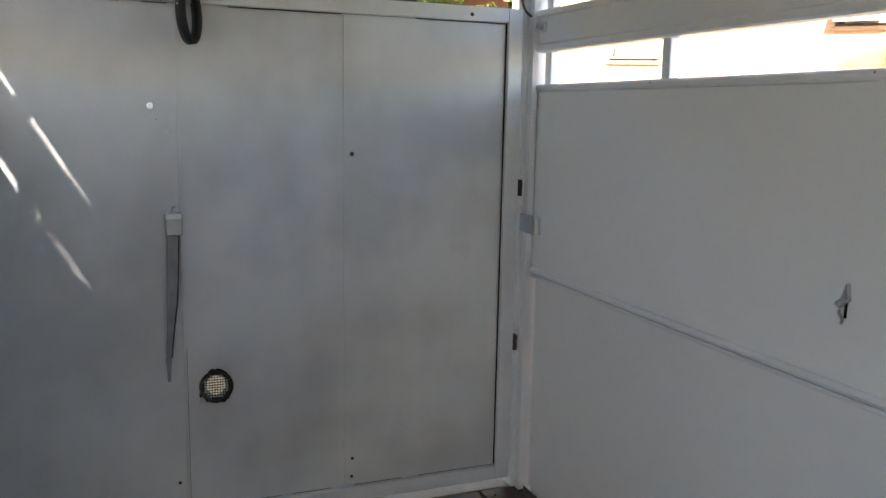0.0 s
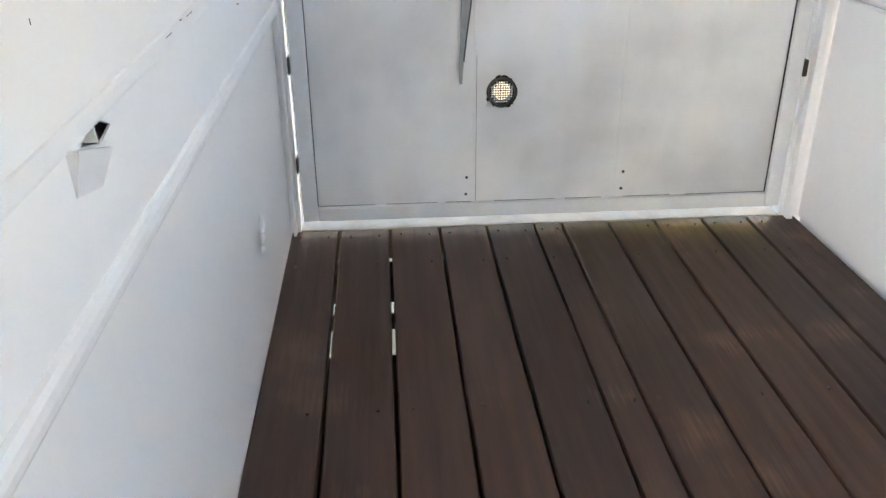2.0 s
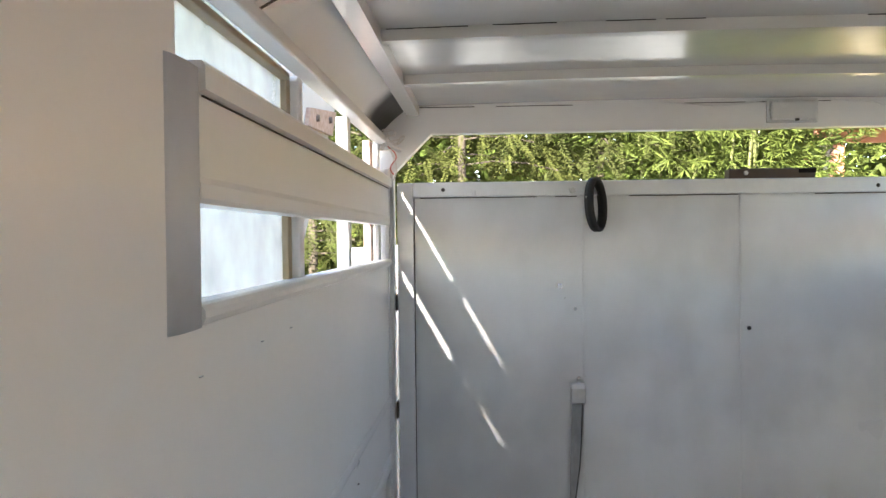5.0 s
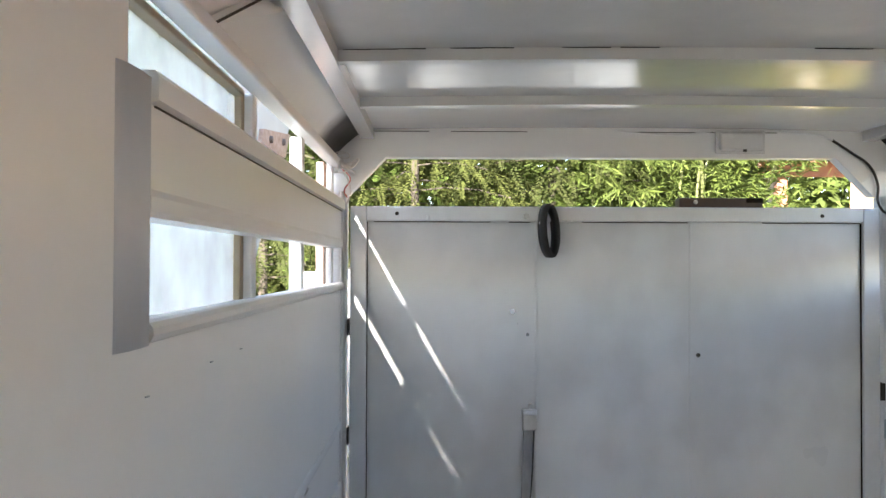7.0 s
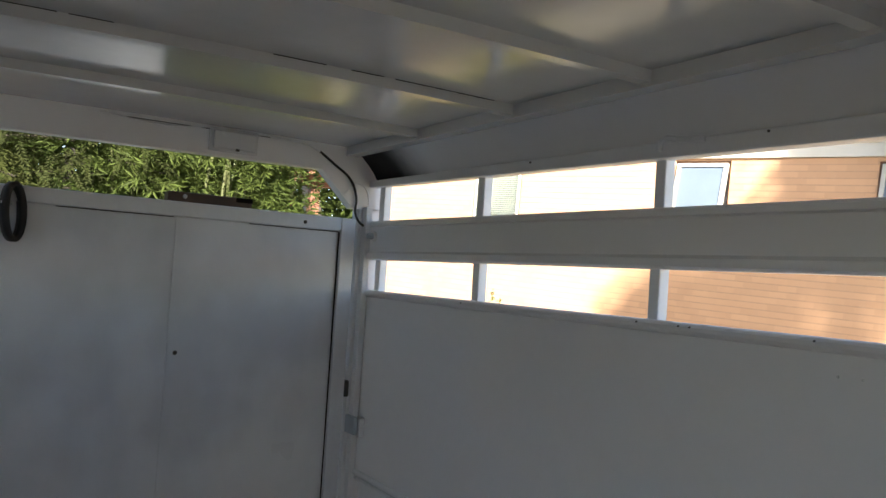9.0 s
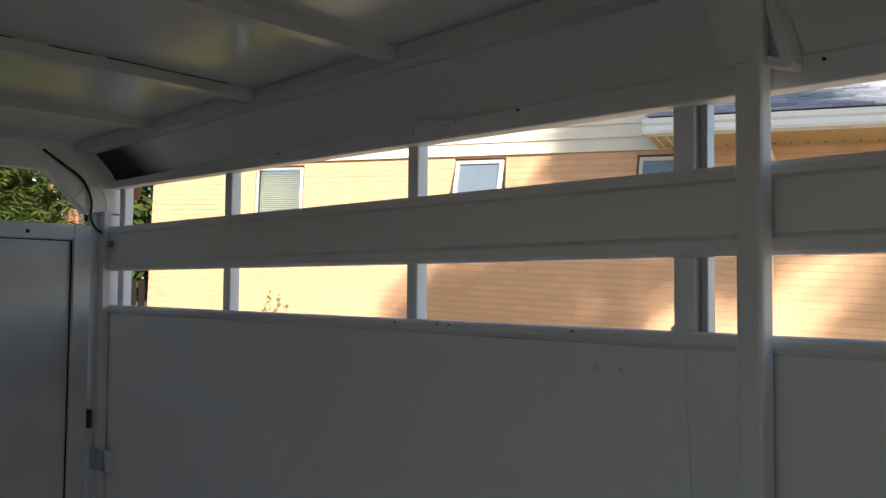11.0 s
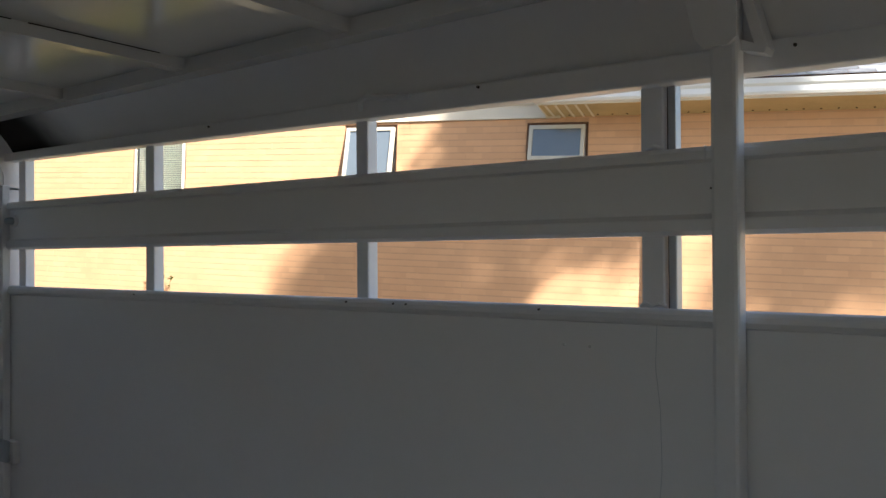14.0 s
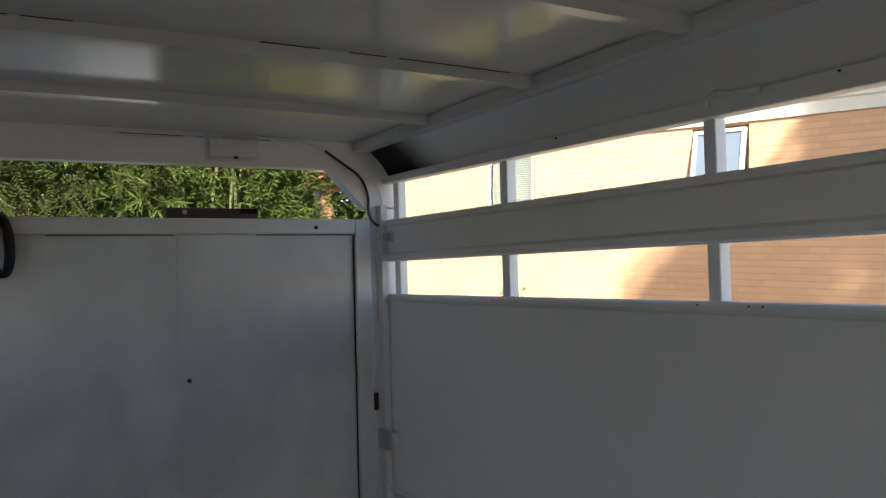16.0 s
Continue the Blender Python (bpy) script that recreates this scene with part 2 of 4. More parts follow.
def glass(name, col, rough, haze=0.0):
    m, nt, b = nodes_of(name)
    N, L = nt.nodes.new, nt.links.new
    b.inputs["Base Color"].default_value = (*col, 1)
    b.inputs["Roughness"].default_value = rough
    b.inputs["IOR"].default_value = 1.45
    b.inputs["Transmission Weight"].default_value = 1.0
    if haze:
        d, t, ms = N("ShaderNodeBsdfTranslucent"), N("ShaderNodeBsdfDiffuse"), N("ShaderNodeMixShader")
        d.inputs[0].default_value = (0.74, 0.78, 0.80, 1)
        t.inputs[0].default_value = (0.80, 0.84, 0.86, 1)
        ms.inputs[0].default_value = 0.75
        L(t.outputs[0], ms.inputs[1])
        L(d.outputs[0], ms.inputs[2])
        nz = N("ShaderNodeTexNoise")
        nz.inputs["Scale"].default_value = 7
        nz.inputs["Detail"].default_value = 6
        tc = N("ShaderNodeTexCoord")
        L(tc.outputs["Object"], nz.inputs[0])
        mr = N("ShaderNodeMapRange")
        mr.inputs["From Min"].default_value, mr.inputs["From Max"].default_value = 0.3, 0.7
        mr.inputs["To Min"].default_value, mr.inputs["To Max"].default_value = haze - 0.15, haze + 0.15
        L(nz.outputs[0], mr.inputs[0])
        m2 = N("ShaderNodeMixShader")
        L(mr.outputs[0], m2.inputs[0])
        L(b.outputs[0], m2.inputs[1])
        L(ms.outputs[0], m2.inputs[2])
        L(m2.outputs[0], nt.nodes["Material Output"].inputs[0])
    return m


def lens_mat(name, col):
    m, nt, b = nodes_of(name)
    tr = nt.nodes.new("ShaderNodeBsdfTranslucent")
    tr.inputs[0].default_value = (*col, 1)
    nt.links.new(tr.outputs[0], nt.nodes["Material Output"].inputs[0])
    return m


LENS = lens_mat("white_lamp_lens", (0.9, 0.82, 0.68))
GLASS = glass("window_glass", (0.9, 0.95, 0.97), 0.02)
HAZY = glass("hazy_plastic_sheet", (0.93, 0.96, 0.97), 0.15, haze=0.42)
PANE = mat("house_glass", (0.14, 0.17, 0.20), 0.08, var=0.1, scale=2, bump=0.03, rvar=0.02, spec=0.9)


# ---------------------------------------------------------------- building helpers
def mesh_of(name, bm, material, smooth=False):
    me = bpy.data.meshes.new(name)
    bmesh.ops.recalc_face_normals(bm, faces=bm.faces)
    bm.to_mesh(me)
    bm.free()
    me.materials.append(material)
    if smooth:
        for p in me.polygons:
            p.use_smooth = True
    return me


def thing(name, base, label="", category="", group="", kind=""):
    """An Empty at the base of a thing, under which its parts stand."""
    ob = new(name)
    ob.empty_display_size = 0.1
    ob.matrix_world = base if isinstance(base, Matrix) else Matrix.Translation(base)
    ob.matrix_basis = ob.matrix_world.copy()
    return tagged(ob, label, category, group, kind)


def world_of(ob):
    return (world_of(ob.parent) @ ob.matrix_parent_inverse if ob.parent else Matrix()) @ ob.matrix_basis


def part(name, bm, material, parent, label="", local=False, smooth=False):
    """One mesh under a thing or a part; its bmesh is in world places unless local."""
    ob = new(name, mesh_of(name, bm, material, smooth) if isinstance(bm, bmesh.types.BMesh) else bm)
    ob.parent = parent
    if not local:
        ob.matrix_parent_inverse = world_of(parent).inverted()
    return tagged(ob, label)


def solid(name, bm, material, label="", category="", group="", kind="", smooth=False):
    return tagged(new(name, mesh_of(name, bm, material, smooth)), label, category, group, kind)


def box(bm, x0, x1, y0, y1, z0, z1, bevel=0.0, m=None):
    vs = bmesh.ops.create_cube(bm, size=1.0)["verts"]
    c = Vector(((x0 + x1) / 2, (y0 + y1) / 2, (z0 + z1) / 2))
    s = Vector((abs(x1 - x0), abs(y1 - y0), abs(z1 - z0)))
    for v in vs:
        v.co = Vector((v.co.x * s.x, v.co.y * s.y, v.co.z * s.z)) + c
    if bevel:
        es = list({e for v in vs for e in v.link_edges})
        vs = list({v for f in bmesh.ops.bevel(bm, geom=es, offset=bevel, segments=2, affect="EDGES", profile=0.5)["faces"] for v in f.verts} | {v for v in vs if v.is_valid})
    if m is not None:
        for v in vs:
            v.co = m @ v.co
    return bm


def one_box(*a, **k):
    return box(bmesh.new(), *a, **k)


def rod(bm, a, b, r, r2=None, seg=12):
    a, b = Vector(a), Vector(b)
    d = b - a
    m = Matrix.Translation((a + b) / 2) @ d.to_track_quat("Z", "Y").to_matrix().to_4x4()
    bmesh.ops.create_cone(bm, cap_ends=True, segments=seg, radius1=r, radius2=r if r2 is None else r2, depth=d.length, matrix=m)
    return bm


def tube(bm, pts, r, seg=6):
    for a, b in zip(pts, pts[1:]):
        if (Vector(a) - Vector(b)).length > 1e-5:
            rod(bm, a, b, r, seg=seg)
    return bm


def prism(bm, pts, axis, a, b):
    """A closed outline pts of pairs, drawn out from a to b along an axis; the pairs are the two other axes in order."""
    n = "xyz".index(axis)

    def at(p, v):
        q = list(p)
        q.insert(n, v)
        return q

    lo = [bm.verts.new(at(p, a)) for p in pts]
    hi = [bm.verts.new(at(p, b)) for p in pts]
    bm.faces.new(lo)
    bm.faces.new(hi[::-1])
    for i in range(len(pts)):
        j = (i + 1) % len(pts)
        bm.faces.new((lo[i], lo[j], hi[j], hi[i]))
    return bm


def circle(cx, cy, r, n=12):
    return [(cx + r * math.cos(2 * math.pi * i / n), cy + r * math.sin(2 * math.pi * i / n)) for i in range(n)]


def plate(bm, outline, holes, axis, a, b):
    """A plate with holes right through it, between a and b along an axis."""
    n = "xyz".index(axis)
    rings = []
    for loop in [outline, *holes]:
        pair = []
        for v in (a, b):
            vs = []
            for p in loop:
                q = list(p)
                q.insert(n, v)
                vs.append(bm.verts.new(q))
            pair.append(vs)
        rings.append(pair)
    for side in (0, 1):
        es = []
        for pair in rings:
            vs = pair[side]
            es += [bm.edges.new((vs[i], vs[(i + 1) % len(vs)])) for i in range(len(vs))]
        bmesh.ops.triangle_fill(bm, edges=es, use_beauty=True)
    for lo, hi in rings:
        for i in range(len(lo)):
            j = (i + 1) % len(lo)
            bm.faces.new((lo[i], lo[j], hi[j], hi[i]))
    return bm


def rect(a0, a1, b0, b1):
    return [(a0, b0), (a1, b0), (a1, b1), (a0, b1)]


def wavy_sheet(x, y0, y1, z0, z1, amp, seed, ny=40, nz=14, thick=0.003, sign=1):
    """A thin steel sheet standing in a wall, slightly dented and oil-canned."""
    bm = bmesh.new()
    rows = []
    for k in range(nz + 1):
        row = []
        for j in range(ny + 1):
            y, z = y0 + (y1 - y0) * j / ny, z0 + (z1 - z0) * k / nz
            e = min(1, 4 * j / ny, 4 * (ny - j) / ny, 4 * k / nz, 4 * (nz - k) / nz)
            d = amp * e * (noise.noise(Vector((y * 2.2, z * 2.2, seed))) + 0.5 * noise.noise(Vector((y * 6, z * 6, seed + 9))))
            row.append(bm.verts.new((x + d, y, z)))
        rows.append(row)
    for k in range(nz):
        for j in range(ny):
            bm.faces.new((rows[k][j], rows[k][j + 1], rows[k + 1][j + 1], rows[k + 1][j]))
    return bm


# ---------------------------------------------------------------- ground
FRONT = -3.95
_g = bmesh.new()
bmesh.ops.create_grid(_g, x_segments=90, y_segments=90, size=1.0)
for _v in _g.verts:
    _x, _y = _v.co.x, _v.co.y
    _v.co = Vector((math.copysign(abs(_x) ** 3, _x) * 900, math.copysign(abs(_y) ** 3, _y) * 900, 0))
    _v.co.z = -0.52 + 0.04 * noise.noise(_v.co * 0.7)
ground = solid("ground", _g, GROUND, "yard of dry grass and bare earth under the trailer", "ground", kind="structure")

# ---------------------------------------------------------------- floor of planks
floor = thing("floor", (0, -1.9, 0), "floor of dark stained wooden planks with narrow gaps", "floor", kind="structure")
SEAMS = [-0.925, -0.750, -0.572, -0.394, -0.224, -0.050, 0.051, 0.223, 0.395, 0.572, 0.740, 0.925]
for _i, (_a, _b) in enumerate(zip(SEAMS, SEAMS[1:])):
    _gap = 0.0042 if _i in (0, 1, 2) else 0.0034
    _w = _b - _a - 2 * _gap
    _bm = bmesh.new()
    _n, _sec = 30, [(-0.5, -1), (0.5, -1), (0.5, -0.14), (0.475, 0), (0.2, 0.0), (-0.2, 0.0), (-0.475, 0), (-0.5, -0.14)]
    _rings = []
    for _j in range(_n + 1):
        _y = FRONT + (0.0 - FRONT) * _j / _n
        _wob = 0.0016 * noise.noise(Vector((_i * 7.3, _y * 1.7, 0)))
        _up = 0.002 * noise.noise(Vector((_i * 3.1, _y * 0.9, 5)))
        _rings.append([_bm.verts.new(((_a + _b) / 2 + s * _w + _wob, _y, d * 0.038 + (_up if d > -0.5 else 0))) for s, d in _sec])
    for _r, _q in zip(_rings, _rings[1:]):
        for _k in range(8):
            _bm.faces.new((_r[_k], _r[(_k + 1) % 8], _q[(_k + 1) % 8], _q[_k]))
    _bm.faces.new(_rings[0])
    _bm.faces.new(_rings[-1][::-1])
    part("plank", _bm, WOOD, floor)
for _y in (-0.30, -1.1, -1.9, -2.7, -3.5):
    part("joist", one_box(-0.92, 0.92, _y, _y + 0.06, -0.13, -0.040), BARE, floor)
# unseen black sheets added to stop light from below, left open under some gaps
for _x0, _x1, _y0, _y1 in ((-0.92, 0.92, FRONT, -0.62), (-0.92, 0.92, -0.44, -0.37), (-0.50, 0.92, -0.62, -0.0), (-0.92, 0.92, -0.13, 0.0), (-0.70, -0.62, -0.62, 0)):
    part("gap_blocker", one_box(_x0, _x1, _y0, _y1, -0.150, -0.1305), BARE, floor)
_nails = bmesh.new()
_rng = random.Random(4)
for _a, _b in zip(SEAMS, SEAMS[1:]):
    for _y in (-0.05, -0.27, -1.07, -1.87, -2.67):
        for _f in ((0.22, 0.78) if _y > -0.1 else (_rng.choice((0.24, 0.76)),)):
            rod(_nails, (_a + (_b - _a) * _f + _rng.uniform(-.01, .01), _y + _rng.uniform(-.02, .02), -0.004), (_a + (_b - _a) * _f, _y, 0.0018), 0.0036, seg=8)
tagged(part("nail_heads", _nails, DARK, floor, "dark nail heads"), kind="stuff")

# ---------------------------------------------------------------- walls
wall_right = thing("wall_right", (0.93, -1.9, 0), "white painted steel side wall with two slots along the top", "wall", kind="structure")
wall_left = thing("wall_left", (-0.93, -1.9, 0), "white painted steel side wall with dented sheet and slots", "wall", kind="structure")


def lower_wall(w, s, y0, y1, holes, seed):
    """The solid lower part: an inner sheet with the holes cut in it and an outer skin."""
    zs = [0.0, 0.80, 1.44]
    for k, (a, b) in enumerate(zip(zs, zs[1:])):
        xi = s * (0.905 if k else 0.934 if s > 0 else 0.922)
        hs = [h for h in holes if a < h[0][1] < b]
        if hs:
            ys = [y0] + sorted(y for h in hs for y in (min(p[0] for p in h) - 0.1, max(p[0] for p in h) + 0.1)) + [y1]
            for j in range(len(ys) - 1):
                if j % 2:
                    part("sheet", plate(bmesh.new(), rect(ys[j], ys[j + 1], a, b), [hs[j // 2]], "x", s * 0.905, s * 0.908), PAINT, w)
                else:
                    part("sheet", wavy_sheet(s * 0.905, ys[j], ys[j + 1], a, b, 0.003, seed + k + j), PAINT, w, smooth=True)
        else:
            part("sheet", wavy_sheet(xi, y0, y1, a, b, 0.003, seed + k), PAINT, w, smooth=True)
    part("outer_skin", one_box(s * 0.945, s * 0.955, y0, y1, -0.10, 1.44), PAINT, w)


def bead(w, s, y0, y1, z, tall, proud):
    """A rounded swage or seam running along a wall."""
    pts = [(s * 0.9045, z - tall / 2)]
    for i in range(7):
        a = math.pi * i / 6
        pts.append((s * (0.9045 - proud * math.sin(a)), z - tall / 2 * math.cos(a)))
    pts += [(s * 0.9045, z + tall / 2), (s * 0.943, z + tall / 2), (s * 0.943, z - tall / 2)] if z < 0.9 else [(s * 0.9045, z + tall / 2)]
    part("seam_bead", prism(bmesh.new(), pts[1:], "y", y0, y1), PAINT_TRIM, w)


def slat(w, s, y0, y1, z0, z1, lip_top, lip_bot):
    """A folded steel slat with proud rounded lips."""
    x, q = 0.902, 0.012 if s > 0 else 0.003
    pts = [(x + (0.036 if s > 0 else 0.042), z0), (x - q * 0.5, z0), (x - q, z0 + 0.006), (x - q, z0 + lip_bot), (x, z0 + lip_bot + 0.008),
           (x, z1 - lip_top - 0.004), (x - 0.010, z1 - lip_top), (x - 0.010, z1 - 0.006), (x - 0.006, z1), (x + 0.020, z1)]
    bm = prism(bmesh.new(), [(s * a, b) for a, b in pts], "y", y0, y1)
    for v in bm.verts:
        if s > 0 and v.co.z > 1.64:
            v.co.z += 0.006 * v.co.y
    part("slat", bm, PAINT, w)


def cap(w, s, y0, y1):
    pts = [(0.952, 1.430), (0.952, 1.452)] + [(0.905 - 0.012 * math.sin(a), 1.444 + 0.013 * math.cos(a)) for a in (0, .6, 1.2, 1.8, 2.4, 3.14)]
    part("cap_rail", prism(bmesh.new(), [(s * a, b) for a, b in pts], "y", y0, y1), PAINT_TRIM, w)


def top_rail(w, s, y0, y1):
    bm = one_box(s * 0.900, s * 0.938, y0, y1, 1.804 if s > 0 else 1.826, 1.836 if s > 0 else 1.850, bevel=0.004)
    for v in bm.verts:
        if s > 0:
            v.co.z += 0.018 + 0.018 * v.co.y if v.co.z < 1.82 else 0.010 + 0.010 * v.co.y
    part("top_rail", bm, PAINT_TRIM, w)


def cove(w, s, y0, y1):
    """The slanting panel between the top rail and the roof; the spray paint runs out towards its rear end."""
    bm = bmesh.new()
    n = 60
    rows = []
    for k in range(10):
        g = k / 9
        p = (0.935 - 0.10 * g + 0.012 * math.sin(math.pi * g), 1.848 + 0.10 * g if s < 0 else 1.826 + 0.122 * g)
        rows.append([bm.verts.new((s * (p[0] + 0.0015 * noise.noise(Vector((y0 + (y1 - y0) * j / n * 1.0, g * 2, 7 * s)))), y0 + (y1 - y0) * j / n, p[1])) for j in range(n + 1)])
    for a, b in zip(rows, rows[1:]):
        for j in range(n):
            bm.faces.new((a[j], a[j + 1], b[j + 1], b[j]))
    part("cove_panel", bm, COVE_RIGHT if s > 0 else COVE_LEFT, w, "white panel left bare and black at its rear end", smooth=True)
    part("cove_skin", one_box(s * 0.950, s * 0.958, y0, y1, 1.85, 1.985), PAINT, w)


# right wall, with a narrow unseen opening near the front, added to let light in
OPENING_A, OPENING_B = -3.93, -3.50
lower_wall(wall_right, 1, OPENING_B, -0.01, [], 3)
part("sheet", one_box(0.905, 0.95, FRONT, OPENING_A, 0, 1.44), PAINT, wall_right)
bead(wall_right, 1, OPENING_B, -0.03, 0.817, 0.022, 0.012)
bead(wall_right, 1, OPENING_B, -0.03, 0.797, 0.010, 0.005)
# coloured strip paints the shade that the bead casts just below itself
part("dark_line", one_box(0.9035, 0.930, OPENING_B, -0.04, 0.8030, 0.8050), CHANNEL, wall_right, "grey strip standing for the shade line under the seam")
slat(wall_right, 1, OPENING_B, -0.02, 1.563, 1.700, 0.018, 0.022)
cap(wall_right, 1, OPENING_B, -0.02)
top_rail(wall_right, 1, FRONT, 0.0)
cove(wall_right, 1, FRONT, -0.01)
part("sheet", one_box(0.905, 0.95, FRONT, OPENING_A, 1.44, 1.83), PAINT, wall_right)
for _y, _w, _d in ((-0.085, 0.04, 0.95), (-0.732, 0.036, 0.95), (-1.442, 0.031, 0.95), (-2.041, 0.037, 0.938), (-2.70, 0.04, 0.95), (-2.90, 0.04, 0.95)):
    part("upright", one_box(0.922, _d, _y, _y + _w, 1.45, 1.826, bevel=0.003), PAINT_TRIM, wall_right)
part("window_channel", one_box(0.926, 0.946, -2.0585, -2.0455, 1.452, 1.822, bevel=0.002), ALU, wall_right, "grey metal window channel")
part("window_channel", one_box(0.926, 0.946, -2.9, -2.0590, 1.800, 1.816, bevel=0.002), ALU, wall_right, "grey metal window channel")
part("window_seal", one_box(0.930, 0.940, -2.0450, -2.0432, 1.456, 1.818), DARK, wall_right, "dark rubber seal")
part("weld_bead", tube(bmesh.new(), [(0.918, -2.046, 1.459), (0.914, -2.036, 1.463), (0.916, -2.022, 1.459), (0.914, -2.012, 1.464), (0.918, -2.004, 1.458)], 0.0028), PAINT_TRIM, wall_right)
part("weld_bead", tube(bmesh.new(), [(0.914, -2.044, 1.692), (0.911, -2.030, 1.696), (0.914, -2.016, 1.692)], 0.0028), PAINT_TRIM, wall_right)

# left wall, with an unseen side opening added to light the inside
OPENING_LA, OPENING_L = -3.00, -2.42
part("sheet", one_box(-0.95, -0.905, FRONT, OPENING_LA, 0, 1.83), PAINT, wall_left)
lower_wall(wall_left, -1, OPENING_L, -0.01, [[(-1.868, 0.973), (-1.802, 0.955), (-1.755, 0.964), (-1.812, 0.989)], [(-0.855, 0.995), (-0.735, 0.965), (-0.690, 0.970), (-0.789, 1.002)]], 21)
bead(wall_left, -1, OPENING_L, -0.03, 0.795, 0.046, 0.010)
bead(wall_left, -1, OPENING_L, -0.03, 0.995, 0.030, 0.004)
slat(wall_left, -1, -1.865, -0.02, 1.566, 1.722, 0.032, 0.022)
cap(wall_left, -1, -1.870, -0.02)
part("dark_line", one_box(-0.9035, -0.8995, -1.850, -0.03, 1.6845, 1.6860), DARK, wall_left, "thin dark line under the lip of the slat")
top_rail(wall_left, -1, FRONT, 0.0)
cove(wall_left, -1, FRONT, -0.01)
part("drip_edge", one_box(-0.966, -0.9585, FRONT, 0.0, 1.862, 1.876, bevel=0.002), PAINT_TRIM, wall_left)
part("upper_sheet", wavy_sheet(-0.903, OPENING_L, -1.925, 1.43, 1.83, 0.002, 40), PAINT, wall_left, smooth=True)
part("upper_skin", one_box(-0.955, -0.945, OPENING_L, -1.925, 1.43, 1.86), PAINT, wall_left)
_sf = prism(bmesh.new(), [(-0.955, -1.960), (-0.9035, -1.960), (-0.9005, -1.950), (-0.8975, -1.936), (-0.896, -1.905), (-0.8975, -1.872), (-0.904, -1.854), (-0.955, -1.851)], "z", 1.431, 1.712)
part("slot_frame", _sf, FRAMEPAINT, wall_left, "thick painted frame at the end of the slots", smooth=True)
for _y, _w, _x0, _x1, _m in ((-1.222, 0.040, -0.955, -0.932, PAINT_TRIM), (-0.70, 0.045, -0.955, -0.925, PAINT_TRIM), (-0.10, 0.05, -0.955, -0.925, PAINT_TRIM)):
    part("upright", one_box(_x0, _x1, _y, _y + _w, 1.45, 1.826, bevel=0.003), _m, wall_left)
part("upright", one_box(-0.958, -0.935, -0.22, -0.150, 1.452, 1.822, bevel=0.003), PINK, wall_left, "upright with faded pink paint")
part("pane", one_box(-0.962, -0.958, -1.99, -1.24, 1.45, 1.85), HAZY, wall_left, "hazy scratched clear plastic sheet")
part("pane_edge", one_box(-0.966, -0.946, -1.252, -1.226, 1.452, 1.822, bevel=0.002), OLIVE, wall_left, "brown weathered edge strip of the plastic sheet")
part("pane_edge", one_box(-0.966, -0.940, -1.99, -1.253, 1.814, 1.8255, bevel=0.002), OLIVE, wall_left, "brown weathered edge strip of the plastic sheet")
for _ya, _yb, _zb, _zt in ((-1.868, -1.755, 0.955, 0.989), (-0.855, -0.690, 0.965, 1.002)):
    part("pocket", one_box(-0.940, -0.936, _ya - 0.03, _yb + 0.03, _zb - 0.03, _zt + 0.03), PAINT, wall_left)
    part("pocket_web", prism(bmesh.new(), [(_ya + 0.5 * (_yb - _ya), _zt), (_ya + 0.62 * (_yb - _ya), _zb), (_ya + 0.66 * (_yb - _ya), _zb), (_ya + 0.54 * (_yb - _ya), _zt)], "x", -0.9355, -0.9085), PAINT, wall_left)
# the flap torn out of the nearer hole, bent down over the wall
_bm = bmesh.new()
_pts = [(-0.8900, -1.913, 0.985), (-0.8900, -1.805, 0.953), (-0.9035, -1.825, 0.911), (-0.9035, -1.907, 0.930)]
_vs = [_bm.verts.new(p) for p in _pts]
_ws = [_bm.verts.new((-0.9055, p[1], p[2])) for p in _pts]
_bm.faces.new(_vs)
_bm.faces.new(_ws)
for _k in range(4):
    _bm.faces.new((_vs[_k], _vs[(_k + 1) % 4], _ws[(_k + 1) % 4], _ws[_k]))
part("flap", _bm, PAINT, wall_left, "patch of bent sheet under a torn hole")

# front wall and rear arch
part("end_sheet", one_box(-0.955, 0.955, FRONT - 0.05, FRONT, -0.1, 1.99), PAINT, thing("wall_front", (0, FRONT, 0), "plain white painted steel front wall", "wall", kind="structure"))
arch = thing("rear_arch", (0, 0.03, 0), "white painted steel rear frame with cut corners above the gate", "door frame", kind="structure")
part("jamb", one_box(-0.955, -0.888, 0.0, 0.06, -0.1, 1.75, bevel=0.004), PAINT_TRIM, arch)
part("jamb", one_box(0.866, 0.955, 0.0, 0.06, -0.1, 1.75, bevel=0.004), PAINT_TRIM, arch)
part("jamb_lip", one_box(-0.912, -0.900, -0.035, 0.0, 0.0, 1.75, bevel=0.002), PAINT_TRIM, arch)
part("jamb_lip", one_box(0.880, 0.902, -0.035, 0.0, 0.0, 1.75, bevel=0.002), PAINT_TRIM, arch)
part("header", prism(bmesh.new(), [(-0.955, 1.74), (-0.888, 1.735), (-0.762, 1.864), (0.715, 1.867), (0.838, 1.742), (0.955, 1.74), (0.955, 1.86), (0.845, 1.97), (-0.845, 1.97), (-0.955, 1.86)], "y", 0.0, 0.05), PAINT, arch)
part("sill", one_box(-0.955, 0.955, 0.002, 0.13, -0.12, 0.003, bevel=0.004), WOOD_END, arch, "pale scuffed metal sill")

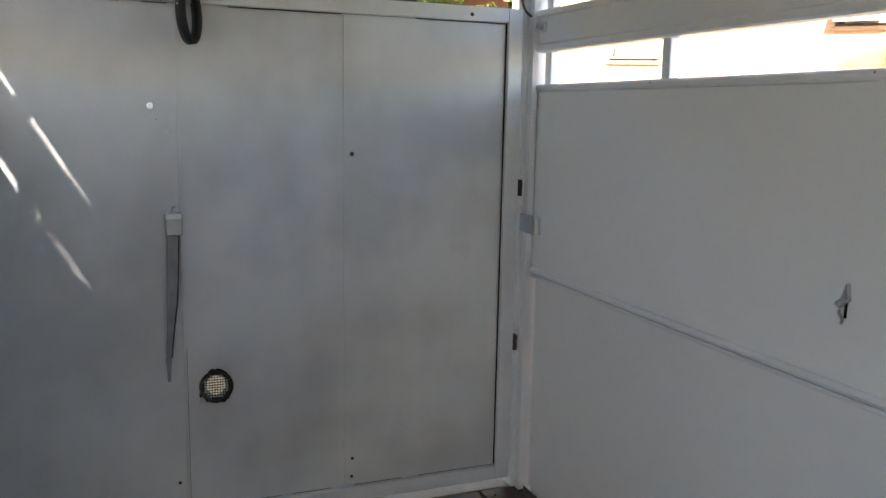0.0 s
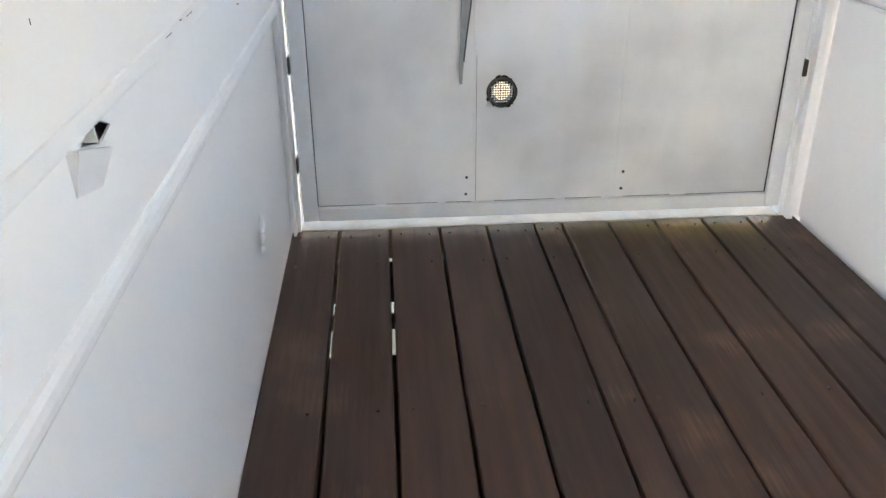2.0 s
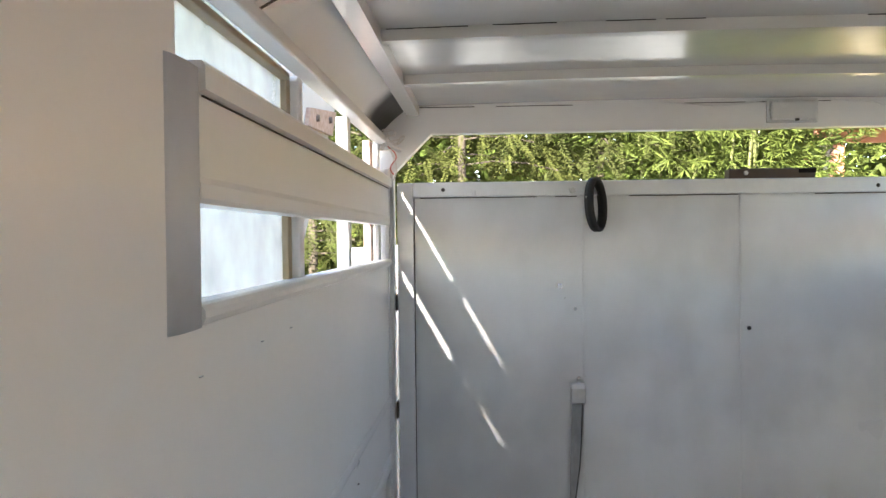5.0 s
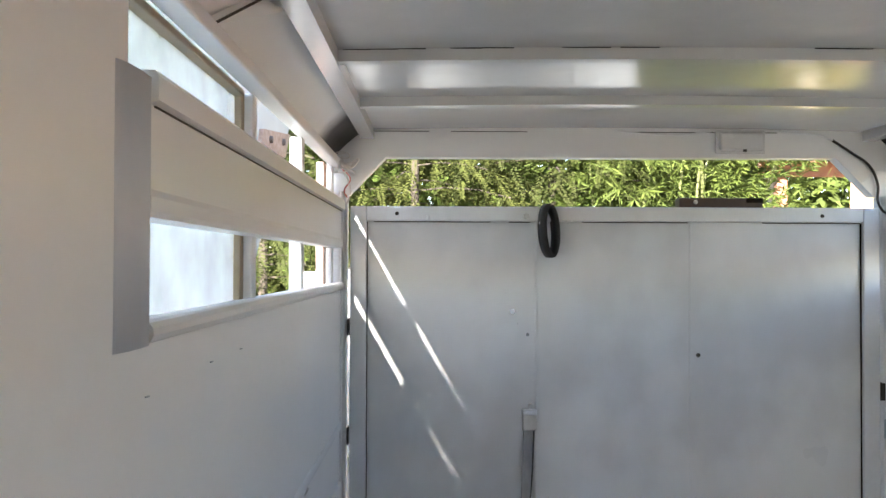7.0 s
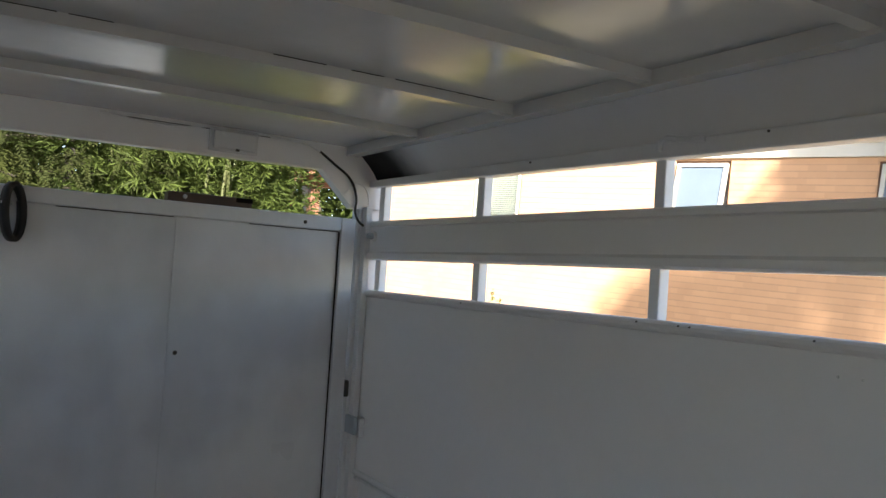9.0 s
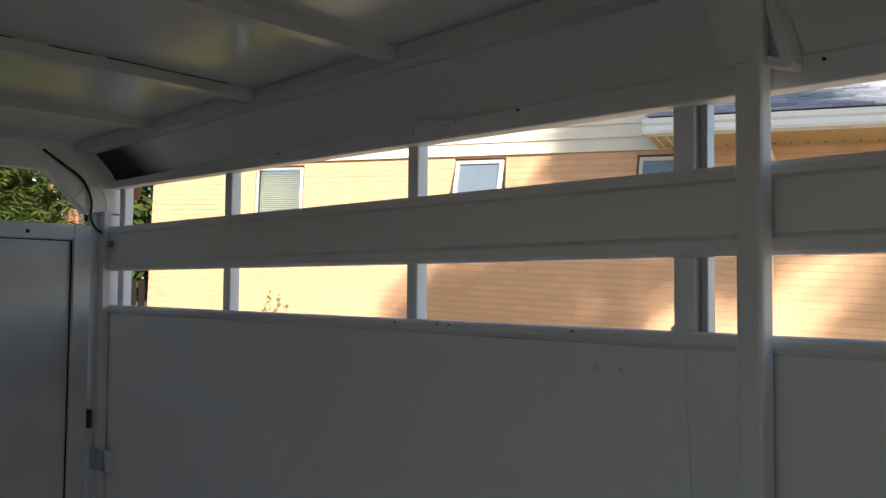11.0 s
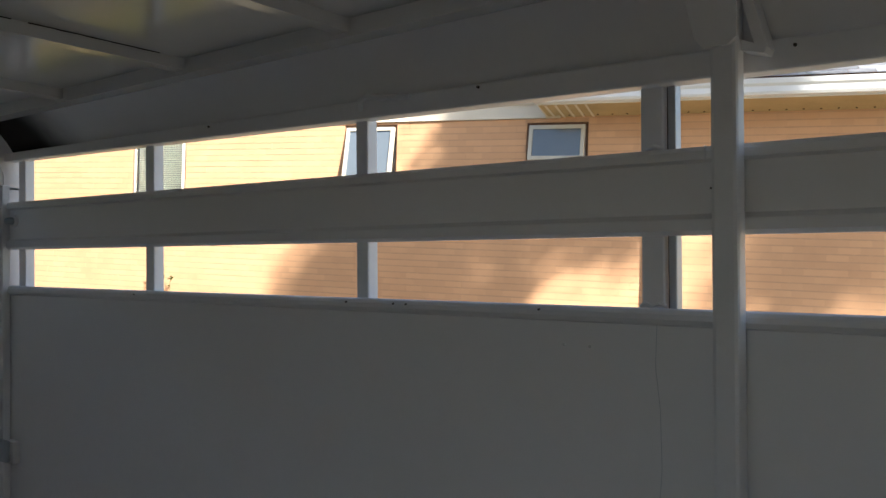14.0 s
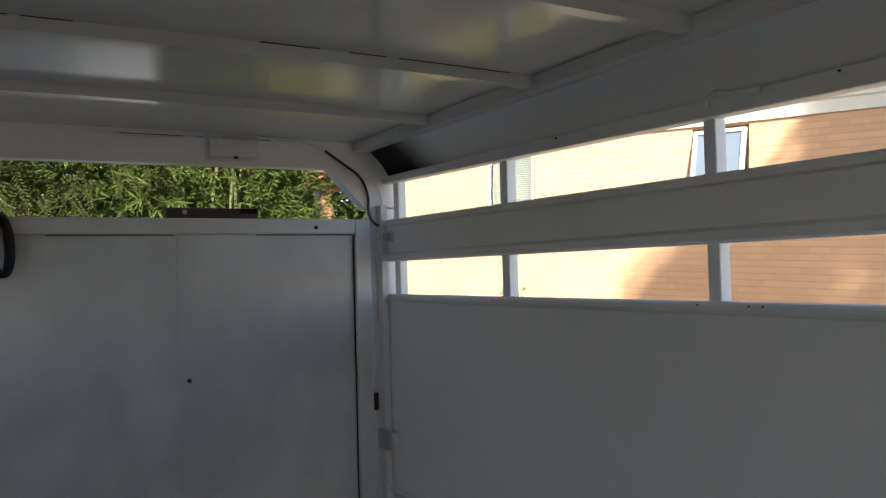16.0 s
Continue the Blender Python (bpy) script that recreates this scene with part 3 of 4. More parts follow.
# ---------------------------------------------------------------- ceiling
_c = bmesh.new()
_nx, _ny = 30, 60
_grid = [[_c.verts.new((-0.95 + 1.9 * i / _nx, FRONT + (0.05 - FRONT) * j / _ny, 1.951 + 0.013 * (1 - (2 * i / _nx - 1) ** 2) + 0.0005 * noise.noise(Vector((i * 0.35, j * 0.35, 2))))) for j in range(_ny + 1)] for i in range(_nx + 1)]
for _i in range(_nx):
    for _j in range(_ny):
        _c.faces.new((_grid[_i][_j], _grid[_i][_j + 1], _grid[_i + 1][_j + 1], _grid[_i + 1][_j]))
RIBS = (-0.515, -1.015, -1.495, -1.98, -2.48, -2.98, -3.48)
for _y in RIBS:
    _n = 24
    for _k in range(_n):
        _xa, _xb = -0.84 + 1.68 * _k / _n, -0.84 + 1.68 * (_k + 1) / _n
        _vs = []
        for _x in (_xa, _xb):
            _l = 0.013 * (1 - (_x / 0.95) ** 2)
            _vs.append([_c.verts.new((_x, _y + dy, z + _l)) for dy, z in ((-0.018, 1.956), (-0.016, 1.927), (0.016, 1.927), (0.018, 1.956))])
        for _q in range(3):
            _c.faces.new((_vs[0][_q], _vs[0][_q + 1], _vs[1][_q + 1], _vs[1][_q]))
for _s in (-1, 1):
    box(_c, *sorted((_s * 0.800, _s * 0.842)), FRONT, -0.005, 1.923, 1.956)
box(_c, -0.96, 0.96, FRONT - 0.05, 0.06, 1.992, 2.0)
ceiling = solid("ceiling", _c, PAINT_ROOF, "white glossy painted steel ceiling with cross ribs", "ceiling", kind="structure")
for _y, _z, _runs in ((-1.0345, 1.9500, ((-0.79, -0.62), (-0.57, -0.44), (-0.34, -0.24), (-0.22, -0.14), (0.18, 0.30), (0.36, 0.44), (0.47, 0.74))), (-0.003, 1.9490, ((-0.82, -0.62), (-0.55, -0.30), (0.05, 0.33), (0.36, 0.52)))):
    for _a, _b in _runs:
        _n = max(2, int((_b - _a) / 0.05))
        _bm = bmesh.new()
        for _k in range(_n):
            _xa, _xb = _a + (_b - _a) * _k / _n, _a + (_b - _a) * (_k + 1) / _n
            _l = (0.013 if _y < -0.5 else 0.0) * (1 - ((_xa + _xb) / 1.9) ** 2)
            _w = 0.0007 + 0.0012 * abs(noise.noise(Vector((_xa * 9, _y, 1))))
            box(_bm, _xa, _xb, _y - _w, _y + _w, _z + _l - 0.0006, _z + _l + 0.0014)
        part("dark_line", _bm, BARE, ceiling, "dark open joint along a rib")

# ---------------------------------------------------------------- rear gate
gate = thing("rear_gate", (0, 0, 0.03), "closed rear gate of thinly painted grey-white steel sheets", "gate")
GX0, GX1, GZ0, GZ1 = -0.875, 0.848, 0.047, 1.703
for _x0, _x1, _z0, _z1 in ((GX0, -0.822, GZ0, GZ1), (0.795, GX1, GZ0, GZ1)):
    part("stile", one_box(_x0, _x1, -0.020, 0.03, _z0, _z1, bevel=0.004), GATE_FRAME, gate)
part("rail", one_box(-0.8215, 0.7945, -0.020, 0.03, 1.655, GZ1, bevel=0.004), GATE_FRAME, gate)
part("rail", one_box(-0.8215, 0.7945, -0.020, 0.03, GZ0, 0.098, bevel=0.004), GATE_FRAME, gate)


def gate_sheet(x0, x1, holes, y):
    """One dented sheet of the gate, with its holes right through."""
    bm = plate(bmesh.new(), rect(x0, x1, 0.080, 1.665), holes, "y", y, y + 0.003)
    return bm


def soft_sheet(x0, x1, seed, y):
    bm = bmesh.new()
    nx, nz = 22, 60
    g = []
    for i in range(nx + 1):
        col = []
        for k in range(nz + 1):
            x, z = x0 + (x1 - x0) * i / nx, 0.08 + 1.585 * k / nz
            e = min(1, 5 * i / nx, 5 * (nx - i) / nx, 6 * k / nz, 6 * (nz - k) / nz)
            d = e * (0.0060 * noise.noise(Vector((x * 2.4, z * 1.6, seed))) + 0.0022 * noise.noise(Vector((x * 6, z * 4, seed + 3))))
            col.append(bm.verts.new((x, y + d, z)))
        g.append(col)
    for i in range(nx):
        for k in range(nz):
            bm.faces.new((g[i][k], g[i][k + 1], g[i + 1][k + 1], g[i + 1][k]))
    return bm


VENT = (-0.178, 0.494)
part("sheet", gate_sheet(-0.83, -0.268, [circle(-0.347, 1.362, 0.0095, 10), circle(-0.297, 1.287, 0.006, 8), circle(-0.330, 1.322, 0.002, 6)], 0.0), GATE, gate)
part("sheet", gate_sheet(-0.2675, -0.02, [circle(*VENT, 0.046, 24)], 0.003), GATE, gate)
part("sheet", soft_sheet(-0.02, 0.236, 4, 0.004), GATE, gate, smooth=True)
part("sheet", soft_sheet(0.2365, 0.81, 8, 0.001), GATE, gate, smooth=True)
part("dark_line", one_box(-0.2640, -0.2632, -0.0008, 0.0035, 0.09, 0.62), DARK, gate, "dark open joint")
part("joint_strip", one_box(-0.2735, -0.2655, -0.005, 0.0, 0.09, 1.655, bevel=0.001), GATE, gate)
part("joint_strip", one_box(0.232, 0.2385, -0.0035, 0.0005, 0.09, 1.655, bevel=0.0005), GATE, gate)
for _x, _z, _r in ((-0.296, 0.19, 0.006), (-0.298, 0.127, 0.006), (0.264, 0.193, 0.006), (0.262, 0.129, 0.006), (0.261, 1.221, 0.008)):
    part("rivet", rod(bmesh.new(), (_x, 0.002, _z), (_x, -0.003, _z), _r, _r * 0.7), DARK, gate, "dark rivet")
for _x, _z in ((-0.724, 1.679), (0.660, 1.676)):
    part("rivet", rod(bmesh.new(), (_x, -0.019, _z), (_x, -0.024, _z), 0.007, 0.005), DARK, gate, "dark rivet")
part("bolt", rod(bmesh.new(), (-0.305, -0.019, 1.672), (-0.305, -0.031, 1.672), 0.011, 0.009, seg=6), ZINC, gate, "zinc bolt head")
part("peg", one_box(-0.630, -0.618, -0.030, -0.018, 1.655, 1.675, bevel=0.003), GATE_FRAME, gate)
# dark gap along the top edge of the sheets
for _a, _b in ((-0.80, -0.42), (-0.36, -0.29), (-0.12, 0.225), (0.47, 0.79)):
    part("dark_line", one_box(_a, _b, -0.006, -0.002, 1.652, 1.6545), BARE, gate, "dark unpainted gap")
part("dark_line", one_box(0.7915, 0.7945, -0.006, -0.001, 0.10, 1.652), BARE, gate, "dark unpainted gap")
for _a, _b in ((-0.815, -0.62), (-0.58, -0.40), (-0.37, -0.28), (-0.20, 0.02), (0.06, 0.19), (0.27, 0.44), (0.50, 0.79)):
    part("dark_line", one_box(_a, _b, -0.0035, -0.001, 0.0985, 0.0996), DARK, gate, "dark unpainted gap")
part("dark_line", one_box(-0.8215, -0.8195, -0.006, -0.001, 0.10, 1.652), BARE, gate, "dark unpainted gap")
for _x, _zs in ((-0.8815, (1.31, 0.957, 0.60, 0.255)), (0.857, (1.105, 0.553))):
    for _z in _zs:
        part("hinge", one_box(_x - (0.0032 if _x < 0 else 0.0085), _x + (0.0032 if _x < 0 else 0.0085), -0.012 if _x < 0 else -0.018, 0.035, _z - 0.028, _z + 0.028, bevel=0.002), DARK, gate, "dark steel hinge knuckle")

# round perforated light set in the gate
_ring = bmesh.new()
plate(_ring, circle(*VENT, 0.0525, 28), [circle(*VENT, 0.0435, 28)], "y", -0.007, 0.012)
part("vent_ring", _ring, DARK, gate, "dark metal ring of a round vent")
_disc = bmesh.new()
_holes = []
for _i in range(-4, 5):
    for _k in range(-4, 5):
        if _i * _i + _k * _k <= 20:
            _holes.append(circle(VENT[0] + _i * 0.0083, VENT[1] + _k * 0.0083, 0.0038, 8))
plate(_disc, circle(*VENT, 0.0430, 28), _holes, "y", 0.0, 0.004)
part("vent_grille", _disc, BARE, gate, "perforated dark grille")
part("vent_lens", prism(bmesh.new(), [(VENT[0] + p * (0.030 + 0.004 * math.sin(9 * q + 3 * p)), VENT[1] + q * 0.031) for p, q in circle(0, 0, 1, 20)], "y", 0.0125, 0.0135), LENS, gate, "milky lens behind the grille")
_rng = random.Random(17)
for _a0, _n in ((0.9, 9), (3.5, 6), (5.0, 4)):
    _bm = bmesh.new()
    _q = [(VENT[0] + (0.050 + 0.001 * _i) * math.cos(_a0 + 0.12 * _i), VENT[1] + 0.050 * math.sin(_a0 + 0.12 * _i)) for _i in range(_n + 1)]
    _q += [(VENT[0] + _f * math.cos(_a0 + 0.12 * _i), VENT[1] + _f * math.sin(_a0 + 0.12 * _i)) for _i in range(_n, -1, -1) for _f in (0.0535 + 0.005 * _rng.random(),)]
    part("sealant", prism(_bm, _q, "y", -0.004, 0.0025), BARE, gate, "ragged black sealant round the vent")
part("vent_tab", prism(bmesh.new(), [(-0.232, 0.447), (-0.205, 0.442), (-0.222, 0.468)], "y", -0.008, -0.004), ZINC, gate, "bright bent metal tab")

# long hanging strap with its clamp
_h = bmesh.new()
_segs = [(-0.295, 0.985, 0.0165), (-0.299, 0.86, 0.016), (-0.3035, 0.78, 0.0155), (-0.311, 0.68, 0.0095), (-0.317, 0.605, 0.0075), (-0.3185, 0.596, 0.0085), (-0.318, 0.57, 0.006), (-0.3185, 0.530, 0.0045)]
_prev = None
for _x, _z, _w in _segs:
    _v = [_h.verts.new(p) for p in ((_x - _w, -0.012, _z), (_x + _w, -0.012, _z), (_x + _w, -0.022, _z), (_x - _w, -0.022, _z))]
    if _prev:
        for _k in range(4):
            _h.faces.new((_prev[_k], _prev[(_k + 1) % 4], _v[(_k + 1) % 4], _v[_k]))
    else:
        _h.faces.new(_v)
    _prev = _v
_h.faces.new(_prev[::-1])
pull = thing("pull_strap", (-0.291, -0.01, 1.03), "long worn grey webbing strap clamped to the gate", "strap")
part("webbing", _h, GREYTAPE, pull)
# thin black tube stands in for shade down the right side of the webbing
part("webbing_shade", tube(bmesh.new(), [(-0.2790, -0.020, 0.985), (-0.2835, -0.020, 0.86), (-0.2885, -0.020, 0.78), (-0.3020, -0.020, 0.68), (-0.3095, -0.020, 0.605)], 0.0028), BLACK, pull, "black line standing for the shade along the strap's right side")
part("clamp", one_box(-0.315, -0.268, -0.026, -0.008, 0.98, 1.035, bevel=0.003), ZINC, pull, "dull metal clamp")
part("clamp_lip", one_box(-0.316, -0.270, -0.034, -0.004, 1.030, 1.046, bevel=0.003), GATE_FRAME, pull)
part("clamp_bolt", rod(bmesh.new(), (-0.287, -0.003, 1.058), (-0.287, -0.016, 1.058), 0.009, 0.007, seg=6), ZINC, pull)
part("clamp_tie", one_box(-0.29, -0.284, -0.008, -0.001, 1.03, 1.06), GATE_FRAME, pull)

# black loop over the top rail
_pts = []
for _i in range(33):
    _a = 2 * math.pi * _i / 32
    _pts.append((-0.234 + 0.030 * math.cos(_a) - 0.005 * math.sin(_a), 1.624 + 0.080 * math.sin(_a)))
loop = thing("black_strap_loop", (-0.234, -0.03, 1.70), "black webbing loop hanging over the top rail of the gate", "strap")
_b = bmesh.new()
_rings = []
for _i, (_x, _z) in enumerate(_pts[:-1]):
    _a = 2 * math.pi * _i / 32
    _n = Vector((math.cos(_a) * 1.6, 0, math.sin(_a))).normalized()
    _yc = -0.045 + 0.012 * math.cos(_a)
    _wd = 0.019
    _c0 = Vector((_x, _yc, _z))
    _rings.append([_b.verts.new(_c0 + _n * 0.007 * s + Vector((0, _wd * t, 0))) for s, t in ((-1, -1), (1, -1), (1, 1), (-1, 1))])
for _i in range(32):
    _r, _q = _rings[_i], _rings[(_i + 1) % 32]
    for _k in range(4):
        _b.faces.new((_r[_k], _r[(_k + 1) % 4], _q[(_k + 1) % 4], _q[_k]))
_b.transform(Matrix.Translation((-0.234, -0.045, 0)) @ Matrix.Rotation(radians(20), 4, "Z") @ Matrix.Translation((0.234, 0.045, 0)))
part("webbing", _b, BLACK, loop, smooth=True)
part("buckle", one_box(-0.268, -0.236, -0.066, -0.028, 1.644, 1.652, bevel=0.002), ZINC, loop, "small metal keeper")
part("hanger", one_box(-0.262, -0.246, -0.034, -0.019, 1.640, 1.690, bevel=0.002), BLACK, loop)

# brown bar fixed outside the top of the gate
bar = thing("brown_bracket", (0.353, 0.075, 1.70), "brown painted steel bracket bolted behind the top of the gate", "bracket")
part("bar", one_box(0.208, 0.485, 0.030, 0.085, 1.690, 1.738, bevel=0.003), BROWN, bar)
part("bolt", rod(bmesh.new(), (0.262, 0.031, 1.724), (0.262, 0.022, 1.724), 0.008, 0.006, seg=8), ZINC, bar, "bright bolt head")
part("end_tab", one_box(0.43, 0.485, 0.024, 0.030, 1.722, 1.737, bevel=0.001), BARE, bar)

# latch keeper on the right jamb
keeper = thing("latch_keeper", (0.89, -0.04, 0.98), "small white painted latch keeper welded on the jamb", "latch")
part("tab", one_box(0.866, 0.882, -0.075, -0.001, 0.952, 1.014, bevel=0.004), CHANNEL, keeper, "grey worn tab")
part("backing", one_box(0.884, 0.905, -0.085, -0.036, 0.945, 1.010, bevel=0.003), PAINT_TRIM, keeper)

# ---------------------------------------------------------------- interior lamp and its wire
lamp = thing("interior_lamp", (0.402, 0.0, 1.918), "unlit rectangular milky plastic interior lamp on the header", "lamp")
part("lamp_base", one_box(0.316, 0.478, -0.012, 0.0, 1.880, 1.956, bevel=0.004), PLASTIC, lamp)
part("lens", one_box(0.325, 0.469, -0.030, -0.012, 1.888, 1.948, bevel=0.007), PLASTIC, lamp, "ribbed milky lens")
part("switch", one_box(0.398, 0.410, -0.036, -0.029, 1.883, 1.891, bevel=0.001), DARK, lamp)


def cable(name, pts, r, m, label, base):
    cu = bpy.data.curves.new(name, "CURVE")
    cu.dimensions, cu.bevel_depth, cu.bevel_resolution, cu.resolution_u = "3D", r, 2, 6
    sp = cu.splines.new("BEZIER")
    sp.bezier_points.add(len(pts) - 1)
    for p, c in zip(sp.bezier_points, pts):
        p.co = Vector(c) - Vector(base)
        p.handle_left_type = p.handle_right_type = "AUTO"
    cu.materials.append(m)
    ob = new(name, cu)
    ob.location = base
    return tagged(ob, label, "cable")


cable("lamp_wire", [(-0.02, -0.006, 1.955), (0.08, -0.006, 1.945), (0.2, -0.006, 1.942), (0.33, -0.006, 1.955), (0.48, -0.006, 1.958), (0.58, -0.006, 1.948), (0.65, -0.008, 1.944), (0.70, -0.008, 1.925)], 0.0028, PAINT_TRIM, "thin white painted wire along the header", (0.3, -0.006, 1.95))
cable("jamb_wire", [(0.70, -0.008, 1.925), (0.76, -0.010, 1.885), (0.82, -0.012, 1.84), (0.846, -0.012, 1.78), (0.848, -0.012, 1.72), (0.875, -0.014, 1.685), (0.905, -0.02, 1.680)], 0.0045, DARK, "dark wire bent round the corner of the arch", (0.82, -0.01, 1.84))
cable("jamb_wire", [(0.80, -0.008, 1.79), (0.86, -0.008, 1.83), (0.89, -0.008, 1.80), (0.895, -0.008, 1.72)], 0.002, PAINT_TRIM, "thin painted wire on the jamb", (0.86, -0.01, 1.8))
_rng = random.Random(11)
for _i in range(7):
    _p = Vector((-0.905, -0.06, 1.835))
    _pts = [_p + Vector((_rng.uniform(-.03, .05), _rng.uniform(-.05, .04), _rng.uniform(-.03, .03))) for _ in range(5)]
    cable("loose_wire", _pts, 0.0022, WIRE_W, "tangle of loose white wire at the corner", _p)
for _i in range(2):
    cable("loose_wire", [(-0.90, -0.05, 1.82), (-0.885 + 0.01 * _i, -0.03, 1.79), (-0.875 - 0.02 * _i, -0.02, 1.75), (-0.885, -0.02, 1.71 + 0.02 * _i)], 0.0022, WIRE_R if _i else WIRE_W, "frayed wire ends hanging from the corner", (-0.89, -0.03, 1.78))

# bolt ring on the end of the right slat
ring = thing("slat_bolt", (0.885, -0.07, 1.645), "small painted bolt with washer on the slat end", "bolt")
part("head", rod(bmesh.new(), (0.893, -0.07, 1.645), (0.872, -0.07, 1.645), 0.011, 0.009, seg=6), CHANNEL, ring)
part("washer", rod(bmesh.new(), (0.9015, -0.07, 1.645), (0.893, -0.07, 1.645), 0.018, seg=14), PAINT_TRIM, ring)

# tie ring torn from the right wall
tie = thing("tie_clip", (0.90, -1.388, 0.99), "broken bare metal tie clip on the painted wall", "clip")
part("tongue", prism(bmesh.new(), [(-1.392, 1.035), (-1.378, 1.0), (-1.398, 1.0)], "x", 0.894, 0.904), ZINC, tie)
part("hook", tube(bmesh.new(), [(0.900, -1.398, 1.006), (0.885, -1.400, 0.998), (0.882, -1.390, 0.988), (0.884, -1.378, 0.992), (0.900, -1.374, 0.998)], 0.0035), ZINC, tie)
part("hook", tube(bmesh.new(), [(0.900, -1.374, 0.975), (0.884, -1.388, 0.974), (0.880, -1.402, 0.964), (0.884, -1.396, 0.955), (0.900, -1.384, 0.956)], 0.0035), ZINC, tie)
part("slot", one_box(0.9025, 0.9045, -1.390, -1.384, 0.962, 1.004), BARE, tie)

# post with its bracket on the right side
post = thing("divider_post", (0.85, -2.165, 0.0), "white painted square steel post bracketed to the roof rail", "post")
part("tube", one_box(0.850, 0.884, -2.174, -2.137, 0.0, 1.925, bevel=0.006), PAINT_TRIM, post)
part("bracket", prism(bmesh.new(), [(-2.098, 1.924), (-2.177, 1.924), (-2.177, 1.822), (-2.165, 1.813), (-2.132, 1.813), (-2.120, 1.826)], "x", 0.842, 0.8495), PAINT, post, "tapered steel bracket plate")
part("gusset", prism(bmesh.new(), [(-2.176, 1.925), (-2.162, 1.925), (-2.192, 1.814), (-2.209, 1.808)], "x", 0.868, 0.905), PAINT, post, "slanting brace strip")
part("gusset", prism(bmesh.new(), [(-2.175, 1.822), (-2.175, 1.808), (-2.205, 1.800), (-2.208, 1.808)], "x", 0.866, 0.900), PAINT, post, "short foot of the brace")
hook = thing("roof_bracket", (-0.88, -1.50, 1.88), "white painted steel plate bracing the roof rail", "bracket")
_bm = bmesh.new()
_out = [(-0.914, -1.612, 1.838), (-0.912, -1.480, 1.846), (-0.842, -1.395, 1.926), (-0.868, -1.452, 1.930)]
_vs = [_bm.verts.new(p) for p in _out]
_ws = [_bm.verts.new((p[0] - 0.010, p[1], p[2] + 0.006)) for p in _out]
_bm.faces.new(_vs)
_bm.faces.new(_ws[::-1])
for _k in range(4):
    _bm.faces.new((_vs[_k], _ws[_k], _ws[(_k + 1) % 4], _vs[(_k + 1) % 4]))
part("plate", _bm, PAINT, hook)
part("plate_edge", tube(bmesh.new(), [(-0.9125, -1.614, 1.836), (-0.8665, -1.454, 1.928)], 0.0022), DARK, hook, "dark unpainted edge")
part("weld_bead", tube(bmesh.new(), [(-0.909, -1.600, 1.838), (-0.908, -1.56, 1.836), (-0.909, -1.52, 1.840), (-0.907, -1.48, 1.841)], 0.0045), PAINT_TRIM, hook, "lumpy painted weld")
clip = thing("rail_clip", (0.905, -1.45, 1.835), "bent white metal clip on the top rail", "clip")
part("clip_bend", tube(bmesh.new(), [(0.897, -1.446, 1.812), (0.894, -1.452, 1.830), (0.893, -1.470, 1.836), (0.895, -1.51, 1.828), (0.898, -1.57, 1.824)], 0.006), PAINT_TRIM, clip)

for _y, _z in ((-0.98, 1.828), (-1.72, 1.822), (-2.235, 1.812)):
    part("screw", rod(bmesh.new(), (0.9015, _y, _z), (0.8965, _y, _z), 0.0028, 0.002, seg=8), DARK, wall_right, "dark screw")
# screws, drill holes and scuffs in the side walls
for _y, _z in ((-0.69, 1.447), (-1.41, 1.449), (-1.53, 1.449), (-1.56, 1.449), (-1.84, 1.449), (-2.36, 1.449), (-1.41, 1.572)):
    part("screw", rod(bmesh.new(), (0.8955, _y, _z), (0.8915, _y, _z), 0.0022, 0.0015, seg=8), DARK, wall_right, "dark screw")
# pale plugs imitate daylight showing through two pin holes
for _y, _z in ((-1.88, 1.394), (-1.925, 1.394)):
    part("pin_hole_dot", rod(bmesh.new(), (0.9055, _y, _z), (0.902, _y, _z), 0.003, 0.002, seg=8), PLASTIC, wall_right, "pale dot standing for daylight in a pin hole")
part("scuff", one_box(0.8905, 0.8925, -2.116, -2.1135, 1.668, 1.688), PAINT_TRIM, wall_right, "pale run of weld on the slat")
part("scuff", one_box(0.9005, 0.9025, -2.136, -2.118, 1.6275, 1.6300), BARE, wall_right, "small dark scuff")
part("weld_crack", tube(bmesh.new(), [(0.9035, -2.036, 1.436), (0.9035, -2.033, 1.37), (0.9035, -2.040, 1.31), (0.9035, -2.042, 1.22), (0.9035, -2.037, 1.16)], 0.0003, seg=5), CHANNEL, wall_right, "thin crack in the paint")
_marks = ((-1.86, 1.376, 0.009), (-1.603, 1.383, 0.010), (-1.428, 1.383, 0.009), (-1.262, 1.003, 0.045), (-1.425, 1.001, 0.04), (-1.33, 1.006, 0.012), (-1.62, 0.778, 0.03), (-1.30, 0.776, 0.05), (-1.12, 0.777, 0.025), (-0.74, 0.928, 0.008))
for _y, _z, _l in _marks:
    part("scuff", one_box(-0.9045, -0.9015 if _z > 1.1 else -0.9005, _y - _l / 2, _y + _l / 2, _z - 0.0007, _z + 0.0006, bevel=0.0003), CHANNEL if _z > 1.1 else DARK, wall_left, "small dark scuff")
for _y, _z0, _z1 in ((-1.951, 1.150, 1.170), (-1.93, 1.118, 1.124)):
    part("scuff", one_box(-0.9045, -0.9037, _y - 0.0003, _y + 0.0003, _z0, _z1), DARK, wall_left, "small dark scratch")
_d = bmesh.new()
